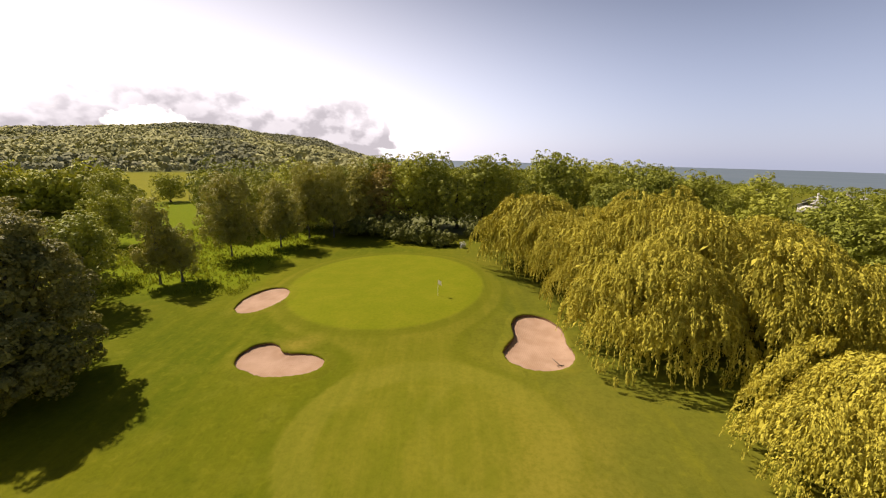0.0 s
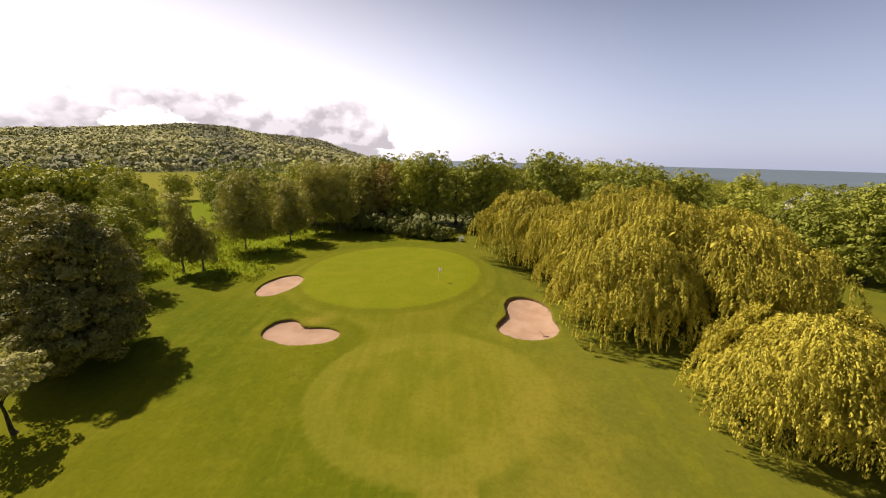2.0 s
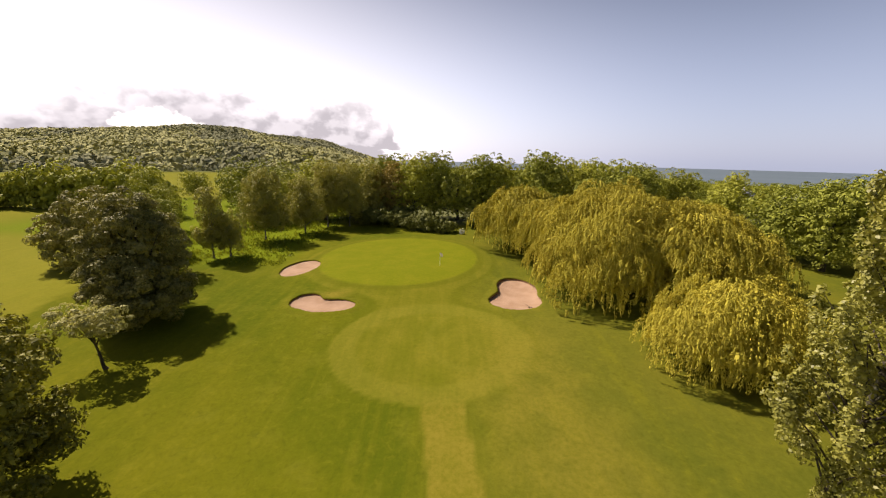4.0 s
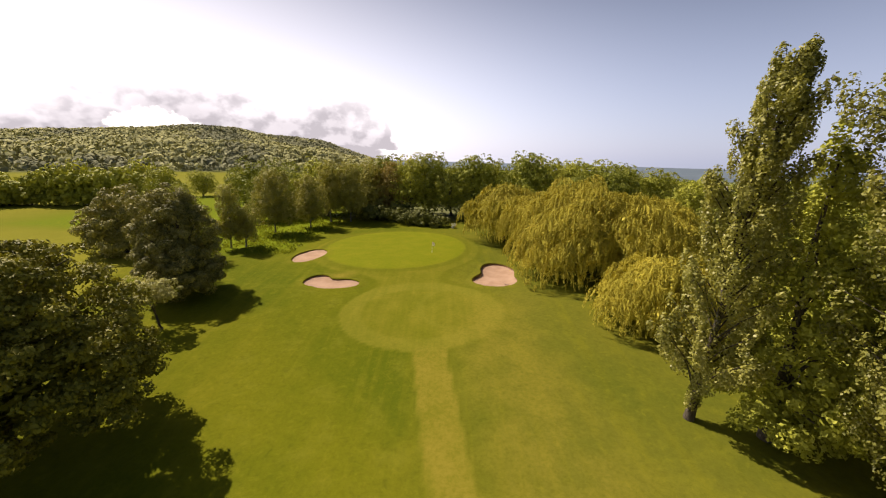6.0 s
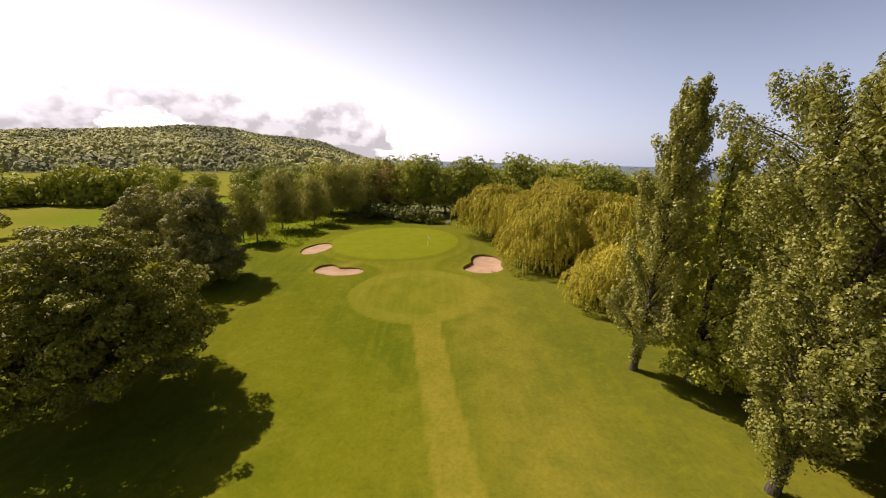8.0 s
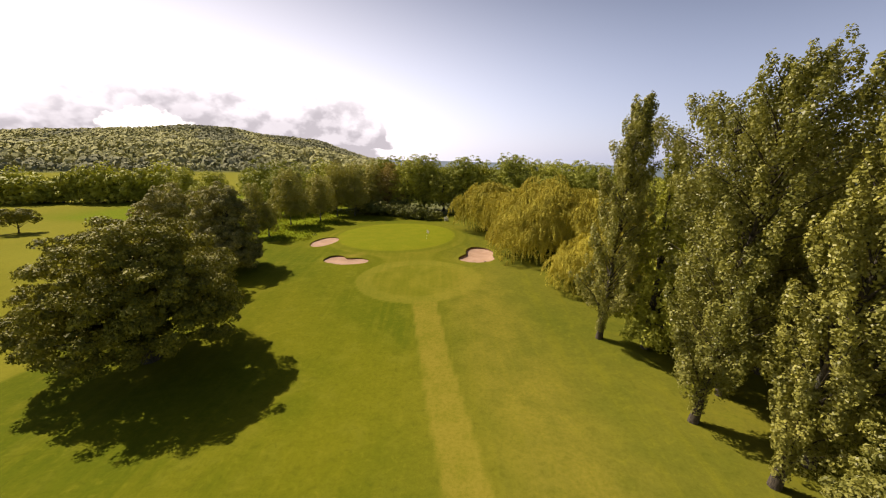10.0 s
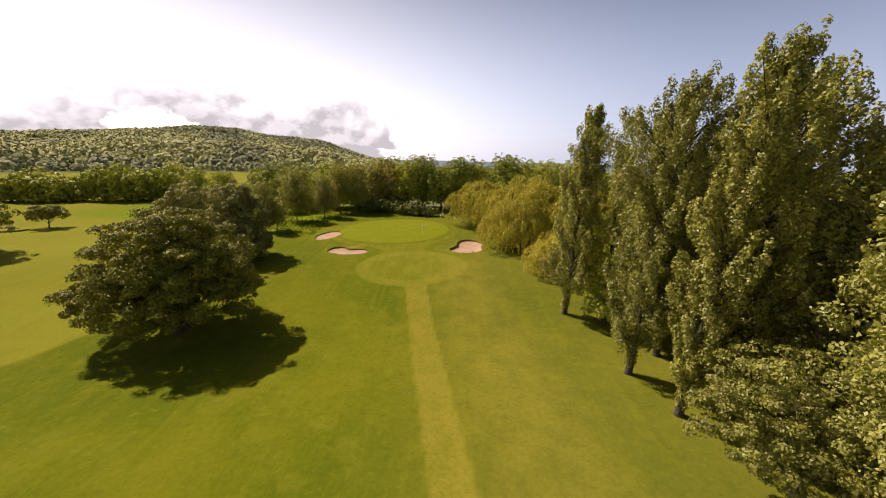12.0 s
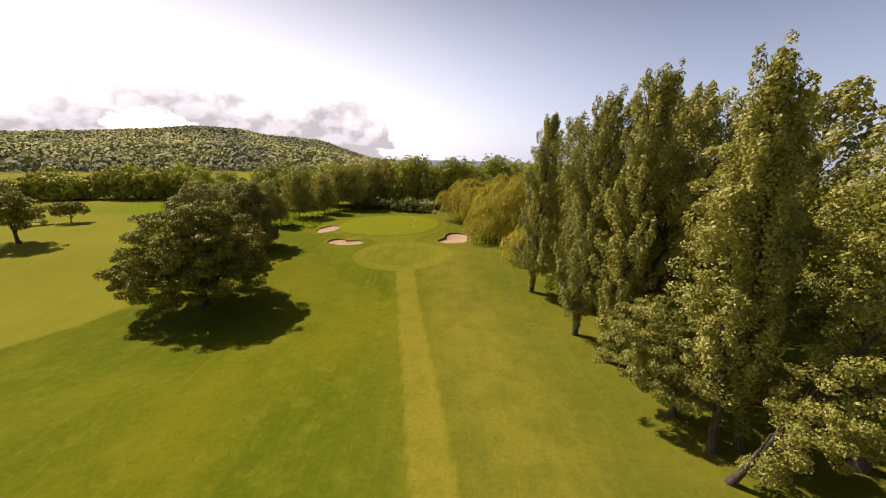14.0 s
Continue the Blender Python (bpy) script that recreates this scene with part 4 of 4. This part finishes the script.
tree("field_tree", (-81.5, 25.5), "leaning field tree with a wide crown", "tree", [(-2, 0, 7.5, 5.5, 5, 4.5), (1.5, 0, 6.5, 4, 4, 3.2)], OAK_LEAF, BARK, 96, 100, 70, 1.0, 0.42, 0.4, lean=(-2, 0), limbs=10)

# flag on the green
WHITE = leaf_material("white flag cloth", (0.84, 0.82, 0.76), (0.88, 0.86, 0.80), (0.88, 0.84, 0.74), 0.7, 0.6)
flag = tagged(new("flagstick"), "white flag on a thin pole in the hole", "flag")
flag.location = (-0.2, 45.6, gz(-0.2, 45.6))
V, Q = [], []
tube(V, Q, [(0, 0, -0.05), (0, 0, 1.0), (0, 0, 2.15)], [0.02, 0.02, 0.016], 8)
part("pole", raw_mesh("pole", V, Q), WHITE, flag, smooth=True)
u, vv = np.meshgrid(np.linspace(0, 1, 9), np.linspace(0, 1, 6))
fx = 0.02 + 0.42 * u
V = np.stack([fx, 0.05 * np.sin(6 * u) * u, 2.12 - 0.55 * vv - 0.22 * u], -1).reshape(-1, 3)
V2 = V + np.array([0, 0.006, 0])
I = np.arange(54).reshape(6, 9)
q = np.stack([I[:-1, :-1], I[:-1, 1:], I[1:, 1:], I[1:, :-1]], -1).reshape(-1, 4)
part("cloth", raw_mesh("cloth", np.concatenate([V, V2]), np.concatenate([q, q[:, ::-1] + 54])), WHITE, flag, "white drooping cloth", True)

# rake lying in the large bunker
RAKE_WOOD = plain_material("weathered wood", (0.16, 0.12, 0.08), 0.8, 0.2, 8.0)
rake = tagged(new("bunker_rake"), "wooden rake lying on the bunker sand", "rake")
rake.location = (11.1, 30.2, gz(11.1, 30.2) - 0.22)
rake.rotation_euler = (radians(-6), 0, radians(12))
V, Q = [], []
tube(V, Q, [(0, 0, 0.06), (0, 0.8, 0.05), (0, 1.6, 0.04)], [0.022, 0.022, 0.02], 8)
part("handle", raw_mesh("handle", V, Q), RAKE_WOOD, rake, smooth=True)
V, Q = [], []
tube(V, Q, [(-0.34, 0, 0.06), (0, 0, 0.07), (0.34, 0, 0.06)], [0.03, 0.035, 0.03], 8)
head = part("head", raw_mesh("head", V, Q), RAKE_WOOD, rake, smooth=True)
for i in range(9):
    V, Q = [], []
    tube(V, Q, [(-0.30 + 0.075 * i, 0, 0.05), (-0.30 + 0.075 * i, -0.02, -0.05)], [0.010, 0.006], 6)
    part("tine", raw_mesh("tine", V, Q), RAKE_WOOD, head)

# ---- the wooded hill ----


def hill_wood():
    """Crowns on the hill: broadleaf slopes paled for haze, with leaf darkened for shade along the ridge and the foot.
    """
    rng = np.random.default_rng(7)
    n = 8600
    a = np.radians(rng.uniform(7, 62, n))
    r = np.sqrt(rng.uniform(425 ** 2, 1220 ** 2, n))
    x, y = -r * np.sin(a), r * np.cos(a)
    size = rng.uniform(3.6, 8.0, n)
    # shade of the ridge hollows and the near foot goes into leaf colour
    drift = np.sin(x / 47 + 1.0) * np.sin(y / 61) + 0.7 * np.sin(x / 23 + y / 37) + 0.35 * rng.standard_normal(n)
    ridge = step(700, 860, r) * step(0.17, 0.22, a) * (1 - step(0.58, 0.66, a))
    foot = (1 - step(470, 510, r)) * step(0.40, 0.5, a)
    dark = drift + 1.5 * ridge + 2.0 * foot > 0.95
    size[r < 480] *= 0.9
    for mask, mat, label in ((~dark, HILL_LEAF, "distant wooded hillside in full leaf"), (dark, HILL_SHADE, "distant hillside trees in darker leaf that stands in for shade")):
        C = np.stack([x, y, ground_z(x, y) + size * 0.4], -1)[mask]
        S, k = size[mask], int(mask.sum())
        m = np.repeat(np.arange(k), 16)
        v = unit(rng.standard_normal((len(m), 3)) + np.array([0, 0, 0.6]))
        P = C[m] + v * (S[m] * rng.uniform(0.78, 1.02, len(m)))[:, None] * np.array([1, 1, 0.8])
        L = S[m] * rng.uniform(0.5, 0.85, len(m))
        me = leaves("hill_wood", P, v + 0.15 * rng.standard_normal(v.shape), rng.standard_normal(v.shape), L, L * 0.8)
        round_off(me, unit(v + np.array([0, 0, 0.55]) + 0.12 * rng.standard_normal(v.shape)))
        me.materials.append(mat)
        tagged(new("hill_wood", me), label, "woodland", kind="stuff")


HOUSES = ((172, 172, 38, 16), (190, 168, 44, 13), (160, 192, 36, 14), (205, 190, 40, 18), (150, 150, 30, 12))


def shore_wood():
    """Tree tops that fill the land between the course and the shore."""
    rng = np.random.default_rng(9)
    n = 1500
    a = np.radians(rng.uniform(-8, 64, n))
    r = np.sqrt(rng.uniform(128 ** 2, 470 ** 2, n))
    x, y = r * np.sin(a), r * np.cos(a)
    keep = coast(x, y) < 0.05
    keep &= (np.abs(np.degrees(np.arctan2(x, y)) - 45) > 5.0) | (r > 208)          # open ground before the bungalows
    for hx, hy, _, _ in HOUSES:
        d = np.hypot(x - hx, y - hy)
        near = (x * hx + y * hy) / math.hypot(hx, hy) < math.hypot(hx, hy)
        keep &= d > np.where(near, 26, 11)
    x, y = x[keep], y[keep]
    n = len(x)
    size = rng.uniform(3.2, 5.6, n) * np.interp(np.degrees(np.arctan2(x, y)), [12, 40], [1.0, 0.52])
    C = np.stack([x, y, ground_z(x, y) + size * 0.75], -1)
    per = 40
    m = np.repeat(np.arange(n), per)
    v = unit(rng.standard_normal((n * per, 3)) + np.array([0, 0, 0.6]))
    P = C[m] + v * (size[m] * rng.uniform(0.75, 1.05, n * per))[:, None] * np.array([1, 1, 0.8])
    L = size[m] * rng.uniform(0.24, 0.40, n * per)
    me = leaves("shore_wood", P, v + 0.25 * rng.standard_normal(v.shape), rng.standard_normal(v.shape), L, L * 0.75)
    round_off(me, unit(v + np.array([0, 0, 0.2]) + 0.2 * rng.standard_normal(v.shape)))
    me.materials.append(SHORE_LEAF)
    return tagged(new("shore_wood", me), "belt of trees between the course and the shore", "woodland", kind="stuff")


shore_wood()


hill_wood()


# long grass round the birches


def long_grass():
    rng = np.random.default_rng(17)
    n = 9000
    x, y = rng.uniform(-62, -27, n), rng.uniform(47, 96, n)
    thick = 0.5 + 0.5 * np.sin(x / 3.1 + 1.0) * np.sin(y / 4.3) + 0.3 * np.sin(x / 1.3) * np.sin(y / 1.7)
    keep = rng.random(n) < np.clip(thick, 0.05, 1)
    x, y = x[keep], y[keep]
    n = len(x)
    m = np.repeat(np.arange(n), 3)
    L = rng.uniform(0.25, 0.6, len(m))
    T = np.stack([rng.normal(0, 0.35, len(m)), rng.normal(0, 0.35, len(m)), np.ones(len(m))], -1)
    P = np.stack([x[m] + rng.normal(0, 0.12, len(m)), y[m] + rng.normal(0, 0.12, len(m)), ground_z(x[m], y[m]) + L * 0.42], -1)
    me = leaves("long_grass", P, rng.standard_normal(T.shape) * np.array([1, 1, 0.2]), T, L, L * 0.35)
    me.materials.append(GRASS_BLADE)
    return tagged(new("long_grass", me), "uncut bright green grass round the birches", "grass", kind="stuff")


GRASS_BLADE = leaf_material("grass blade", (0.11, 0.15, 0.008), (0.25, 0.27, 0.015), (0.36, 0.38, 0.02))
long_grass()

# white blossom at the foot of the wood
BLOSSOM = leaf_material("white blossom", (0.55, 0.55, 0.48), (0.82, 0.82, 0.74), (0.6, 0.6, 0.5))
tree("flowering_shrub", (4.6, 75.0), "small shrub with white blossom behind the green", "bush", [(0, 0, 0.75, 0.75, 0.7, 0.65)], BLOSSOM, BARK, 88, 14, 40, 0.28, 0.14, 0.04, limbs=5)

# bungalows near the shore
PALE_WALL = plain_material("pale rendered wall", (0.62, 0.58, 0.50), 0.85, 0.1, 1.0)
GREY_ROOF = plain_material("pale grey roof tiles", (0.46, 0.44, 0.42), 0.8, 0.15, 2.0)
DARK_PANE = plain_material("dark window pane", (0.04, 0.05, 0.06), 0.15, 0.1)


def box(cx, cy, cz, sx, sy, sz):
    x, y, z = sx / 2, sy / 2, sz / 2
    v = [(cx + a * x, cy + b * y, cz + c * z) for c in (-1, 1) for b in (-1, 1) for a in (-1, 1)]
    return v, [(0, 2, 3, 1), (4, 5, 7, 6), (0, 1, 5, 4), (2, 6, 7, 3), (0, 4, 6, 2), (1, 3, 7, 5)]


def bungalow(x, y, turn, long):
    house = tagged(new("bungalow"), "low pale bungalow with a grey pitched roof", "house", "bungalows near the shore")
    house.location, house.rotation_euler = (x, y, gz(x, y) - 0.2), (0, 0, radians(turn))
    part("wall", raw_mesh("wall", *box(0, 0, 1.5, long, 7, 3.0)), PALE_WALL, house)
    e, g = long / 2 + 0.4, 3.9
    v = [(-e, -g, 2.9), (e, -g, 2.9), (e, 0, 5.2), (-e, 0, 5.2), (e, g, 2.9), (-e, g, 2.9)]
    v += [(a, b, c + 0.2) for a, b, c in v]
    q = [(6, 7, 8, 9), (9, 8, 10, 11), (0, 3, 2, 1), (3, 5, 4, 2), (0, 1, 7, 6), (4, 5, 11, 10), (0, 6, 9, 3), (3, 9, 11, 5), (1, 2, 8, 7), (2, 4, 10, 8)]
    roof = part("roof", raw_mesh("roof", v, q), GREY_ROOF, house)
    part("chimney", raw_mesh("chimney", *box(long * 0.25, 0.4, 5.6, 0.9, 0.7, 1.6)), PALE_WALL, roof)
    for k in range(4):
        wx = (k - 1.5) * long / 4.4
        win = part("window", raw_mesh("window", *box(wx, -3.52, 1.7, 1.7, 0.08, 1.2)), PALE_WALL, house, "white window frame")
        part("pane", raw_mesh("pane", *box(wx, -3.57, 1.7, 1.45, 0.04, 0.95)), DARK_PANE, win)


for hx, hy, turn, long in HOUSES:
    bungalow(hx, hy, turn, long)
